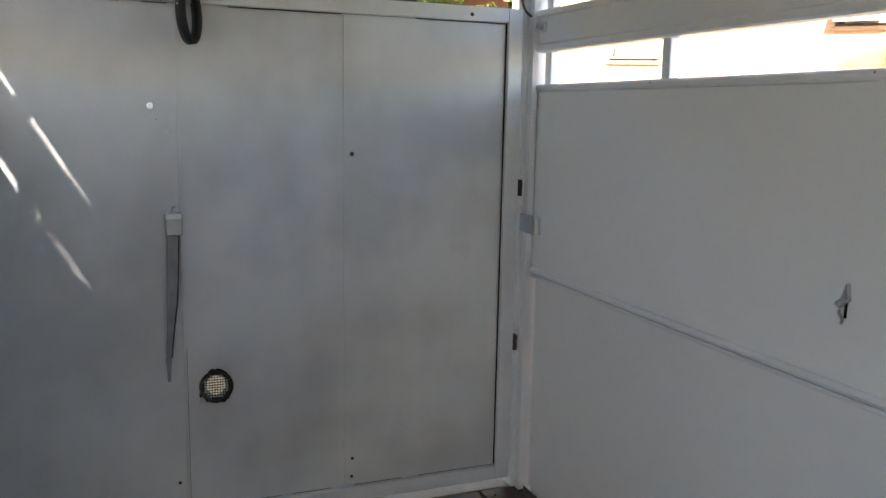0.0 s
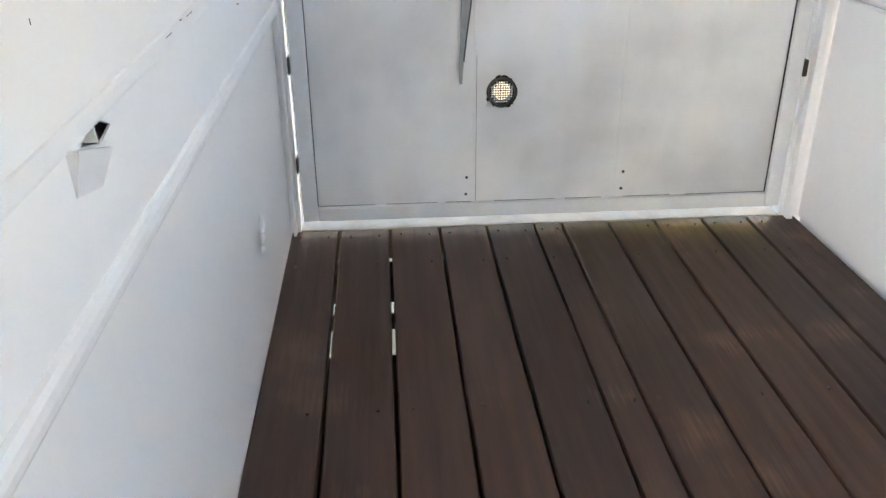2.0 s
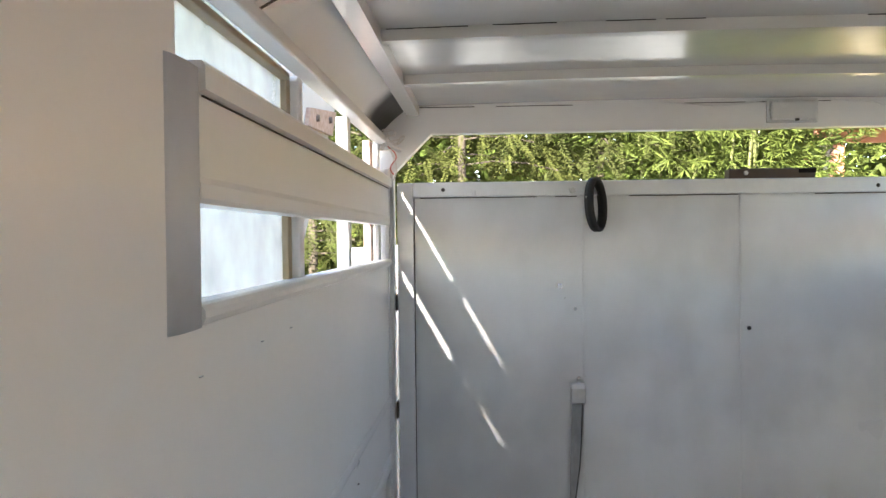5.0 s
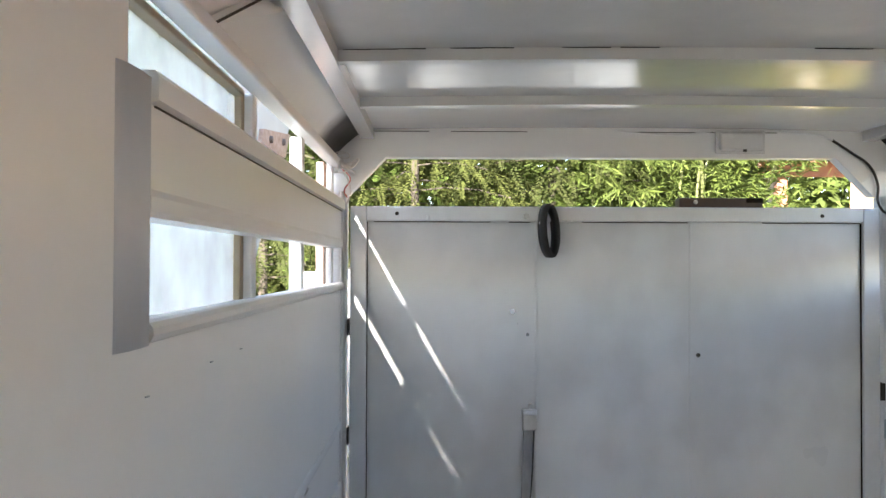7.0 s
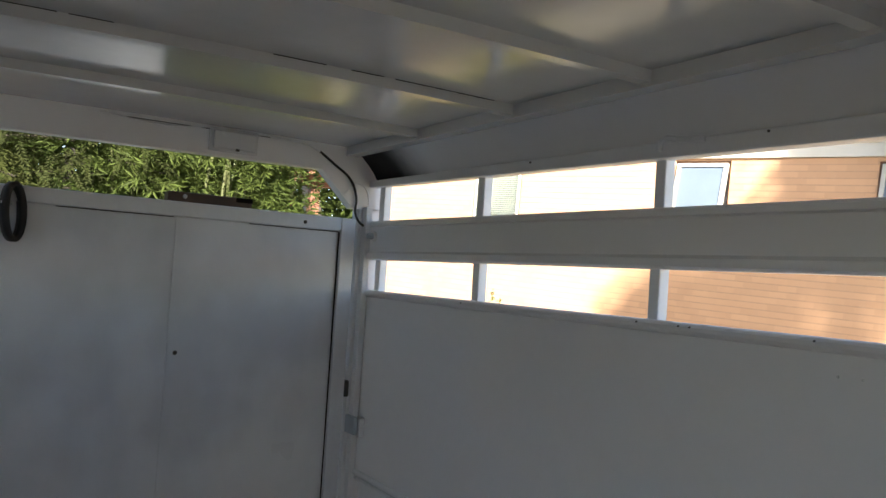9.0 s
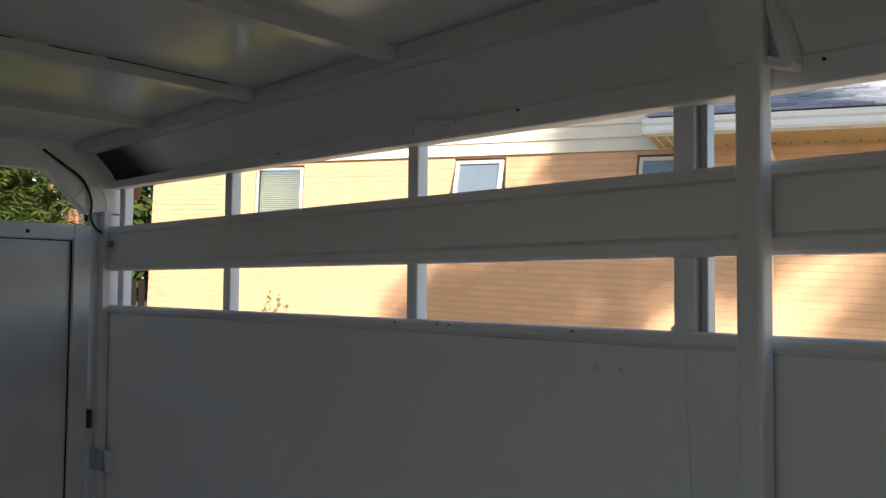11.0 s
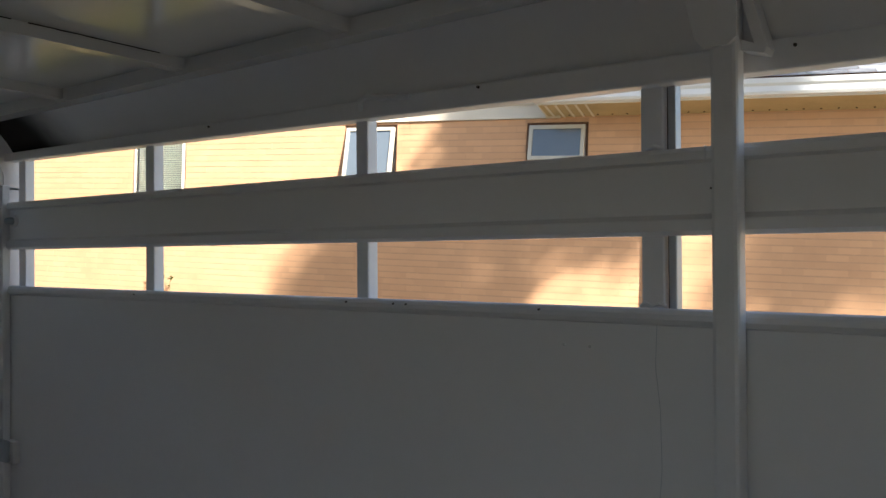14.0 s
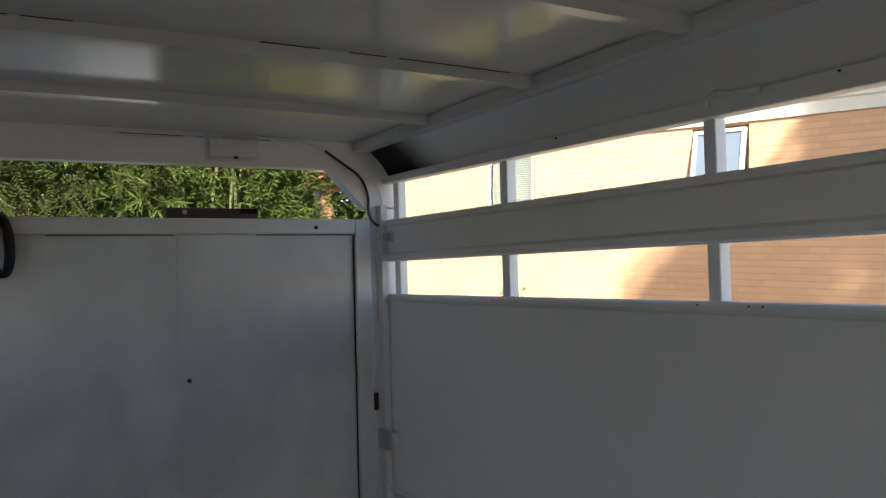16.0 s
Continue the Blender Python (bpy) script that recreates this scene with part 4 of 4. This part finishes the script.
for _k in range(3):
    rod(_d, (-0.9075, -0.73 - 0.012 * _k, 0.36 - 0.03 * _k), (-0.897, -0.73 - 0.012 * _k, 0.36 - 0.03 * _k), 0.030 - 0.006 * _k, 0.004, seg=16)
part("dent", _d, PAINT, wall_left, "rough dent", smooth=True)

# ---------------------------------------------------------------- brick house
HM = Matrix.Translation((7.6, 3.74, 0)) @ Matrix.Rotation(radians(-74), 4, "Z") @ Matrix.Rotation(radians(2.4), 4, "Y")
house = thing("brick_house", HM, "single storey orange brick house with cream siding and grey shingle roof", "house")
HU0, HU1, HTOP, HBASE = -6.76, 9.0, 3.135, -0.9
OPEN = [(-4.62, -3.72, 1.95, 3.09), (-1.30, -0.58, 2.35, 3.11), (1.05, 1.76, 2.62, 3.09)]
_w = bmesh.new()
plate(_w, rect(HU0, HU1, HBASE, HTOP), [rect(*o) for o in OPEN], "y", -0.0005, 0.20)
hwall = part("wall", _w, MORTAR, house, "orange brick wall", local=True)
part("side_wall", one_box(HU0, HU0 + 0.2, 0.2, 6.0, HBASE, HTOP), MORTAR, house, local=True)
# dark sheet added behind the windows for the shade of the rooms
part("dark_backing", one_box(HU0 + 0.21, HU1, 1.2, 1.3, HBASE, HTOP), REVEAL, house, local=True)
_rng = random.Random(5)
# cream siding above the bricks, board by board
for _k in range(9):
    _z = HTOP + 0.004 + 0.155 * _k
    part("siding_board", prism(bmesh.new(), [(-0.030, _z), (-0.012, _z + 0.158), (0.03, _z + 0.158), (0.03, _z)], "x", HU0 + 0.45 * _k, 1.42), SIDING, house, local=True)
part("gable_trim", one_box(1.40, 1.44, -0.05, 0.02, HTOP + 0.004, 3.42), SIDING, house, local=True)
part("frieze", one_box(1.43, HU1, 0.0, 0.05, HTOP + 0.002, 3.18), BRICK, house, local=True)
# eave with soffit, fascia gutter and shingles
part("soffit", prism(bmesh.new(), [(-0.44, 3.214), (0.05, 3.142), (0.05, 3.165), (-0.44, 3.235)], "x", 1.30, HU1), SOFFIT, house, local=True)
part("soffit_end", prism(bmesh.new(), [(-0.44, 3.212), (0.0, 3.138), (0.0, 3.40), (-0.44, 3.40)], "x", 1.285, 1.30), SIDING, house, local=True)
for _k in range(5):
    part("soffit_batten", prism(bmesh.new(), [(-0.42, 3.210), (0.02, 3.146), (0.02, 3.140), (-0.42, 3.203)], "x", 1.36 + 0.11 * _k, 1.385 + 0.11 * _k), SIDING, house, local=True)
_v = bmesh.new()
for _k in range(46):
    rod(_v, (1.55 + 0.16 * _k, -0.06, 3.152), (1.55 + 0.16 * _k, -0.06, 3.162), 0.010, seg=8)
tagged(part("soffit_vents", _v, BARE, house, "small dark vent holes", local=True), kind="stuff")
part("gutter", prism(bmesh.new(), [(-0.46, 3.222), (-0.535, 3.230), (-0.550, 3.258), (-0.545, 3.31), (-0.565, 3.335), (-0.570, 3.385), (-0.555, 3.385), (-0.548, 3.345), (-0.46, 3.24)], "x", 1.26, HU1), GUTTER, house, local=True)
part("fascia", one_box(1.28, HU1, -0.465, -0.44, 3.212, 3.40), GUTTER, house, local=True)
_dp = bmesh.new()
box(_dp, 2.46, 2.53, -0.08, -0.015, HBASE, 2.93, bevel=0.012)
box(_dp, -0.035, 0.035, -0.035, 0.035, -0.26, 0.26, bevel=0.012, m=Matrix.Translation((2.475, -0.22, 3.04)) @ Matrix.Rotation(radians(-6), 4, "Z") @ Matrix.Rotation(radians(62), 4, "X"))
box(_dp, 2.40, 2.50, -0.50, -0.40, 3.10, 3.24, bevel=0.012)
part("downpipe", _dp, SIDING, house, "cream downpipe with an elbow", local=True)
_sh = bmesh.new()
_rng = random.Random(8)
for _r in range(26):
    _yb, _zb = -0.50 + 0.145 * _r, 3.415 + 0.058 * _r
    _u = 1.26 + _rng.uniform(0, 0.05)
    while _u < HU1:
        _l = _rng.uniform(0.22, 0.38)
        _t = _rng.uniform(0.006, 0.013)
        _q = [_sh.verts.new(c) for c in ((_u, _yb - 0.02, _zb + _t), (_u + _l - 0.006, _yb - 0.02, _zb + _t), (_u + _l - 0.006, _yb + 0.16, _zb + 0.068), (_u, _yb + 0.16, _zb + 0.068),
                                         (_u, _yb - 0.02, _zb - 0.004), (_u + _l - 0.006, _yb - 0.02, _zb - 0.004))]
        _sh.faces.new(_q[:4])
        _sh.faces.new((_q[4], _q[5], _q[1], _q[0]))
        _u += _l
tagged(part("shingles", _sh, SHINGLE, house, "weathered grey shingles", local=True), kind="stuff")
part("roof", prism(bmesh.new(), [(-0.5, 3.405), (3.4, 4.97), (3.4, 4.8), (-0.5, 3.36)], "x", 1.30, HU1), REVEAL, house, local=True)


def sash(u0, u1, v0, v1, tilt, blind):
    """A window: reveal, and a sash that hangs open at the bottom."""
    win = part("window", plate(bmesh.new(), rect(u0 - 0.001, u1 + 0.001, v0 - 0.001, v1 + 0.001), [rect(u0 + 0.03, u1 - 0.03, v0 + 0.03, v1 - 0.03)], "y", 0.02, 0.15), REVEAL, house, "open cream awning window" if not blind else "window with a drawn slatted blind", local=True)
    m = Matrix.Translation((0, 0.01, v1 - 0.035)) @ Matrix.Rotation(radians(-tilt), 4, "X")
    w, h = (u0 + 0.035, u1 - 0.035), v1 - v0 - 0.07
    fw = 0.022 if blind else 0.042
    fr = plate(bmesh.new(), rect(*w, -h, 0), [rect(w[0] + fw, w[1] - fw, -h + fw, -fw)], "y", -0.03, 0.015)
    fr.transform(m)
    part("frame", fr, FRAME_W, win, "cream window frame", local=True)
    gl = one_box(w[0] + fw, w[1] - fw, -0.012, -0.006, -h + fw, -fw)
    gl.transform(m)
    part("pane", gl, GLASS if blind else PANE, win, "", local=True)
    if blind:
        n = int(h / 0.03)
        for k in range(n):
            z = v0 + 0.04 + k * 0.03
            part("slat", one_box(u0 + 0.05, u1 - 0.05, 0.06, 0.085, z, z + 0.022), BLIND, win, local=True)
    else:
        part("curtain", one_box(u0 + 0.03, u1 - 0.03, 0.16, 0.17, v0, v1), CURTAIN, win, "pale curtain", local=True)
    part("sill", one_box(u0 - 0.03, u1 + 0.03, -0.03, 0.1, v0 - 0.05, v0 - 0.004, bevel=0.006), MORTAR, win, local=True)


sash(*OPEN[0], 0, True)
sash(*OPEN[1], 9, False)
sash(*OPEN[2], 9, False)

# carport timber beyond the house end
pergola = thing("red_pergola", (3.3, 6.4, -0.5), "red stained timber pergola beyond the house corner", "pergola")
for _x, _y in ((3.08, 6.3), (3.6, 8.6)):
    part("post", one_box(_x, _x + 0.11, _y, _y + 0.11, -0.52, 2.50, bevel=0.006), REDWOOD, pergola)
part("beam", one_box(2.9, 3.85, 6.32, 6.40, 2.47, 2.63, bevel=0.006), REDWOOD, pergola)
part("roof", prism(bmesh.new(), [(6.0, 2.635), (9.0, 3.90), (9.0, 3.98), (6.0, 2.715)], "x", 2.85, 3.9), REDWOOD, pergola, "brown sloping lean-to roof")
for _k in range(3):
    part("rafter", prism(bmesh.new(), [(6.05, 2.575), (8.9, 3.775), (8.9, 3.855), (6.05, 2.655)], "x", 2.95 + 0.36 * _k, 3.02 + 0.36 * _k), REDWOOD, pergola)
# dark picket fence at the house end
fence_dark = thing("picket_fence", (5.0, 8.9, -0.5), "dark timber picket fence between house and garden", "fence")
for _k in range(26):
    part("picket", one_box(2.9 + 0.14 * _k, 3.0 + 0.14 * _k, 10.4, 10.43, -0.52, 1.62 + 0.02 * (_k % 2)), BARE, fence_dark)
for _z in (0.1, 1.2):
    part("fence_rail", one_box(2.85, 7.1, 10.43, 10.48, _z, _z + 0.08), BROWN, fence_dark)


# ---------------------------------------------------------------- planting
def leaf_quad(verts, faces, p, d, side, l, w, bend=0.0):
    """One narrow leaf from p along d."""
    n = d.cross(side)
    i = len(verts)
    mid = p + d * (l * 0.45) + n * bend * 0.3
    tip = p + d * l + n * bend
    verts += [p, mid + side * w, tip, mid - side * w]
    faces.append((i, i + 1, i + 2, i + 3))


def from_lists(name, verts, faces, m):
    me = bpy.data.meshes.new(name)
    me.from_pydata([tuple(v) for v in verts], [], faces)
    me.materials.append(m)
    me.update()
    return me


def rnd_dir(r, up=0.0):
    while True:
        v = Vector((r.uniform(-1, 1), r.uniform(-1, 1), r.uniform(-1, 1) + up))
        if 0.05 < v.length < 1.4:
            return v.normalized()


def bamboo(x, y, h, spread, seed, count, m=None):
    r = random.Random(seed)
    t = thing("leafy_shrub" if m else "bamboo_clump", (x, y, -0.52), "low yellow-green leafy shrub in full sun" if m else "dense green leafy bamboo clump behind the trailer", "shrub" if m else "bamboo", group="shrubs behind the trailer" if m else "bamboo behind the trailer")
    verts, faces = [], []
    for k in range(count):
        a, d = r.uniform(0, 6.28), spread * math.sqrt(r.random())
        bx, by = x + d * math.cos(a), y + 0.6 * d * math.sin(a)
        hh = h * r.uniform(0.75, 1.05)
        lean = Vector((r.uniform(-.22, .22), r.uniform(-.28, .1), 1))
        pts = [Vector((bx, by, -0.52)) + Vector((lean.x * s * s, lean.y * s * s, s)) * hh for s in (0, .3, .6, .85, 1.0)]
        if k % 4 == 0:
            part("cane", tube(bmesh.new(), pts, 0.011), CANE, t)
        for s in range(int(17 * hh)):
            f = r.uniform(0.12, 1.0)
            p = Vector((bx, by, -0.52)) + Vector((lean.x * f * f, lean.y * f * f, f)) * hh
            out = Vector((r.uniform(-1, 1), r.uniform(-1.2, .8), r.uniform(-.1, .5))).normalized()
            q = p + out * r.uniform(0.1, 0.42)
            for _ in range(r.randint(13, 19)):
                dd = (out + Vector((r.uniform(-.8, .8), r.uniform(-.8, .8), r.uniform(-1.1, .35)))).normalized()
                side = dd.cross(Vector((r.uniform(-1, 1), r.uniform(-1, 1), r.uniform(-.3, 1)))).normalized()
                leaf_quad(verts, faces, q + out * r.uniform(-.08, .08), dd, side, r.uniform(0.06, 0.12), r.uniform(0.004, 0.0075), r.uniform(-.03, .03))
    part("leaves", from_lists("leaves", verts, faces, m or BAMBOO), None, t)
    return t


def conifer(x, y, h, rad, seed, m=None):
    r = random.Random(seed)
    t = thing("conifer_tree", (x, y, -0.52), "green conifer with drooping feathery sprays behind the trailer", "tree", group="conifers behind the trailer")
    verts, faces, lim = [], [], rod(bmesh.new(), (x, y, -0.52), (x, y, h - 0.6), 0.045, 0.012, seg=10)
    for k in range(int(h * 20)):
        z = -0.3 + (h - 0.1) * (k / (h * 20)) + r.uniform(-.1, .1)
        a = k * 2.4 + r.uniform(-.3, .3)
        ln = rad * (1 - 0.8 * max(0, z) / h) * r.uniform(0.75, 1.1)
        out = Vector((math.cos(a), math.sin(a), 0))
        pts = [Vector((x, y, z)) + out * ln * s + Vector((0, 0, -0.30 * ln * s * s + 0.12 * ln * s)) for s in (0, .25, .5, .75, 1)]
        tube(lim, pts[:4], 0.006, seg=5)
        for j in range(int(46 * ln)):
            s = r.uniform(0.18, 1.0)
            p = Vector((x, y, z)) + out * ln * s + Vector((0, 0, -0.30 * ln * s * s + 0.12 * ln * s))
            side0 = out.cross(Vector((0, 0, 1))) * r.choice((-1, 1))
            tw = (out * 0.5 + side0 * r.uniform(.2, 1) + Vector((0, 0, r.uniform(-.9, 0)))).normalized()
            tl = r.uniform(0.16, 0.34)
            for q in range(18):
                g = q / 18
                b = p + tw * tl * g + Vector((0, 0, -0.10 * g * g))
                dd = (tw * 0.7 + tw.cross(Vector((r.uniform(-.4, .4), r.uniform(-.4, .4), 1))).normalized() * (1 if q % 2 else -1) + Vector((0, 0, -0.25))).normalized()
                leaf_quad(verts, faces, b, dd, dd.cross(Vector((r.uniform(-1, 1), r.uniform(-1, 1), 1.0))).normalized(), r.uniform(0.032, 0.052) * (1.1 - 0.5 * g), 0.0048)
    for k in range(900):
        a, z = r.uniform(0, 6.28), r.uniform(0.2, min(3.6, h - 0.6))
        rr = rad * (1 - 0.8 * z / h) * r.uniform(0.6, 1.02)
        p = Vector((x + rr * math.cos(a), y + rr * math.sin(a), z))
        tw = Vector((math.cos(a) * 0.5 + r.uniform(-.5, .5), math.sin(a) * 0.5 + r.uniform(-.5, .5), -0.75)).normalized()
        side0 = tw.cross(Vector((math.cos(a), math.sin(a), 0.3))).normalized()
        tl = r.uniform(0.16, 0.30)
        for q in range(22):
            g = q / 22
            dd = (tw * 0.8 + side0 * (1 if q % 2 else -1)).normalized()
            leaf_quad(verts, faces, p + tw * tl * g, dd, dd.cross(Vector((math.cos(a), math.sin(a), 0.2))).normalized(), r.uniform(0.03, 0.048) * (1.1 - 0.6 * g), 0.0046)
    part("trunk", lim, BARK_DARK, t, "dark trunk with thin limbs")
    part("needles", from_lists("needles", verts, faces, m or CONIFER), None, t)
    return t


conifer(-1.75, 2.9, 4.6, 1.35, 31)
conifer(-0.75, 3.4, 5.4, 1.5, 32, CONIFER_Y)
conifer(0.25, 3.4, 5.0, 1.35, 33)
conifer(-3.0, 3.2, 3.6, 1.3, 34)
conifer(-2.6, 1.2, 2.6, 0.9, 35)
bamboo(0.85, 3.3, 4.2, 0.50, 41, 42)
bamboo(1.25, 3.4, 4.3, 0.42, 42, 40)
for _x, _y, _h, _k in ((1.62, 2.9, 1.62, 43), (2.05, 3.3, 1.42, 44), (2.65, 3.5, 1.22, 45), (3.25, 3.3, 1.15, 46)):
    bamboo(_x, _y, _h, 0.42, _k, 46, SHRUB)


def hedge_mass(x0, x1, y0, y1, z1, count, seed, m=None):
    """The dense dark growth behind the nearer trees."""
    r = random.Random(seed)
    verts, faces = [], []
    for _ in range(count):
        p = Vector((r.uniform(x0, x1), r.uniform(y0, y1), r.uniform(-0.5, z1)))
        p.z *= 0.85 + 0.2 * noise.noise(Vector((p.x * 0.8, p.y * 0.8, 3)))
        d = rnd_dir(r, -0.5)
        leaf_quad(verts, faces, p, d, d.cross(rnd_dir(r)).normalized(), r.uniform(.16, .30), r.uniform(.03, .06))
    return tagged(new("dense_hedge", from_lists("dense_hedge", verts, faces, m or LEAF)), "sunlit yellow-green hedge beyond the house corner" if m else "dense dark green hedge behind the conifers", "hedge", kind="stuff")


hedge_mass(-6.5, 2.2, 4.6, 6.2, 5.4, 46000, 61)
hedge_mass(3.2, 7.5, 11.2, 13.2, 5.0, 16000, 63, BAMBOO)
hedge_mass(-5.5, -3.4, -1.5, 4.6, 2.4, 12000, 62)


def broad_tree(name, x, y, h, crown, rad, seed, m, bark, label, leaves=5200, size=0.11):
    r = random.Random(seed)
    t = thing(name, (x, y, -0.52), label, "tree")
    trunk = bmesh.new()
    top = Vector((crown[0], crown[1], crown[2] - rad * 0.4))
    base = Vector((x, y, -0.52))
    prev, n = base, 7
    for k in range(1, n + 1):
        f = k / n
        p = base.lerp(top, f) + Vector((r.uniform(-.06, .06), r.uniform(-.06, .06), 0)) * (f < 1)
        rod(trunk, prev, p, 0.17 * (1.1 - 0.6 * (f - 1 / n)), 0.17 * (1.1 - 0.6 * f), seg=10)
        prev = p
    verts, faces = [], []
    tips = []
    for k in range(26):
        d = rnd_dir(r, 0.25)
        e = Vector(crown) + Vector((d.x * rad, d.y * rad, d.z * rad * 0.7)) * r.uniform(0.5, 1)
        mid = top.lerp(e, 0.5) + Vector((0, 0, 0.2))
        rod(trunk, top - Vector((0, 0, r.uniform(0, .6))), mid, 0.05, 0.03, seg=6)
        rod(trunk, mid, e, 0.03, 0.008, seg=6)
        tips += [mid.lerp(e, f) for f in (0.4, 0.7, 1.0)]
    for k in range(leaves):
        p = r.choice(tips) + rnd_dir(r) * r.uniform(0.05, 0.55)
        d = rnd_dir(r, -0.3)
        leaf_quad(verts, faces, p, d, d.cross(rnd_dir(r)).normalized(), size * r.uniform(.7, 1.2), size * 0.28)
    part("trunk", trunk, bark, t)
    part("crown", from_lists("crown", verts, faces, m), None, t)
    return t


broad_tree("shade_tree", 1.0, -15.5, 13, (2.2, -12.1, 12.06), 2.0, 51, LEAF, BARK, "tall leafy tree shading the house wall", 20000, 0.13)
broad_tree("shade_tree", 2.2, -18.5, 13, (3.4, -16.6, 11.96), 2.4, 53, LEAF, BARK, "tall leafy tree shading the house wall", 13000, 0.13)
broad_tree("shade_tree", -3.9, -11.8, 8, (-3.5, -9.9, 5.2), 2.5, 54, LEAF, BARK, "tall leafy tree standing before the trailer", 12000, 0.24)
# out of view, set on the sun's path to weaken the stripes on the gate
broad_tree("shade_tree", -8.8, -23.5, 15, (-8.5, -20.6, 14.9), 2.0, 56, LEAF, BARK, "unseen tall leafy tree added to dim the sun stripes on the gate", 15000, 0.13)
broad_tree("pale_tree", 3.95, 7.6, 5, (3.6, 8.4, 4.6), 1.2, 52, BAMBOO, PALEBARK, "pale barked tree beyond the pergola", 2600)

# slender weed growing against the house
_v, _f, _r = [], [], random.Random(6)
weed = thing("tall_weed", HM @ Vector((-3.95, -0.15, -0.6)), "slender tall weed growing against the brick wall", "plant")
for _k in range(3):
    _a = HM @ Vector((-4.02 + 0.06 * _k, -0.15, -0.6))
    _e = HM @ Vector((-4.10 + 0.16 * _k, -0.17, 1.30 - 0.08 * _k))
    part("stem", rod(bmesh.new(), _a, _e, 0.007, 0.003, seg=6), CANE, weed)
    for _j in range(70):
        _p = _a.lerp(_e, _r.uniform(0.35, 1.02))
        _d = rnd_dir(_r, 0.3)
        leaf_quad(_v, _f, _p, _d, _d.cross(rnd_dir(_r)).normalized(), _r.uniform(.04, .07), 0.012)
part("leaves", from_lists("leaves", _v, _f, BAMBOO), None, weed)

# grey fence and shed roof on the other side
fence = thing("grey_fence", (-0.45, 2.0, -0.5), "pale grey board fence standing before the conifers", "fence")
for _k in range(16):
    part("board", one_box(-1.38 + 0.12 * _k, -1.38 + 0.12 * _k + 0.114, 2.0, 2.022, -0.52, 1.470 + 0.006 * ((_k * 7) % 3), bevel=0.003), FENCE, fence)
for _z in (0.0, 1.05):
    part("fence_rail", one_box(-1.38, 0.53, 2.023, 2.07, _z, _z + 0.09), FENCE, fence)
for _x in (-1.38, 0.44):
    part("post", one_box(_x, _x + 0.09, 2.071, 2.16, -0.52, 1.46), FENCE, fence)
ramp = thing("white_ramp_board", (-1.30, -2.2, -0.52), "white sheet metal ramp board leaning up with a rusty bolted bracket", "ramp")
part("board", prism(bmesh.new(), [(1.16, 2.14), (-1.94, -0.52), (-2.75, -0.52), (0.18, 2.42), (0.95, 2.42)], "x", -1.30, -1.28), WHITEROOF, ramp)
part("bracket", prism(bmesh.new(), [(0.50, 2.035), (1.08, 2.10), (0.97, 1.98), (0.46, 1.96)], "x", -1.279, -1.262), RUST, ramp, "rusty bolted bracket")
for _y, _z in ((0.62, 2.01), (0.90, 2.04)):
    part("bolt", rod(bmesh.new(), (-1.262, _y, _z), (-1.25, _y, _z), 0.016, 0.013, seg=6), BROWN, ramp, "rusty brown bolt")

# ---------------------------------------------------------------- bricks of the house wall
def brick_mesh(l, name):
    bm = one_box(0, l, -0.0024, 0.05, 0, 0.0655)
    for v in bm.verts:
        if v.co.y < 0.01:
            v.co.x += 0.0001 if v.co.x < l / 2 else -0.0001
            v.co.z += 0.0015 if v.co.z < 0.03 else -0.0015
    return mesh_of(name, bm, BRICK)


BL, BH = 0.205, 0.0755
FULL = brick_mesh(BL - 0.0006, "brick")
_verts, _faces = [], []
_n_parts = 0
_rng = random.Random(2)
_rows = int((HTOP - 0.6) / BH)
for _k in range(_rows):
    _z = HTOP - (_k + 1) * BH
    _u = HU0 + (BL / 2 if _k % 2 else 0)
    _runs = []
    while _u < HU1 - 0.01:
        _runs.append((_u, min(_u + BL, HU1)))
        _u += BL
    for _a, _b in _runs:
        _cuts = [(_a, _b)]
        for _o in OPEN:
            if _z + BH > _o[2] - 0.05 and _z < _o[3]:
                _cuts = [c for a, b in _cuts for c in ((a, min(b, _o[0])), (max(a, _o[1]), b)) if c[1] - c[0] > 0.02]
        for _c0, _c1 in _cuts:
            _y = _rng.uniform(-0.0012, 0.0012)
            if _c1 - _c0 > BL - 0.001 and -0.60 < _c0 < 0.95 and _z > 1.05 and _n_parts < 300:
                ob = new("brick", FULL)
                ob.location = (_c0 + 0.0003, _y, _z + 0.005)
                ob.parent = hwall
                _n_parts += 1
            else:
                _i = len(_verts)
                _l, _r2 = _c0 + 0.0003, _c1 - 0.0003
                _verts += [(_l + .0001, _y - .0024, _z + .0065), (_r2 - .0001, _y - .0024, _z + .0065), (_r2 - .0001, _y - .0024, _z + .069), (_l + .0001, _y - .0024, _z + .069),
                           (_l, 0.03, _z + .005), (_r2, 0.03, _z + .005), (_r2, 0.03, _z + .0705), (_l, 0.03, _z + .0705)]
                _faces += [tuple(_i + q for q in f) for f in ((0, 1, 2, 3), (0, 4, 5, 1), (1, 5, 6, 2), (2, 6, 7, 3), (3, 7, 4, 0))]
tagged(part("bricks_beyond", from_lists("bricks_beyond", _verts, _faces, BRICK_REST), None, hwall, "orange bricks of the rest of the wall", local=True), kind="stuff")
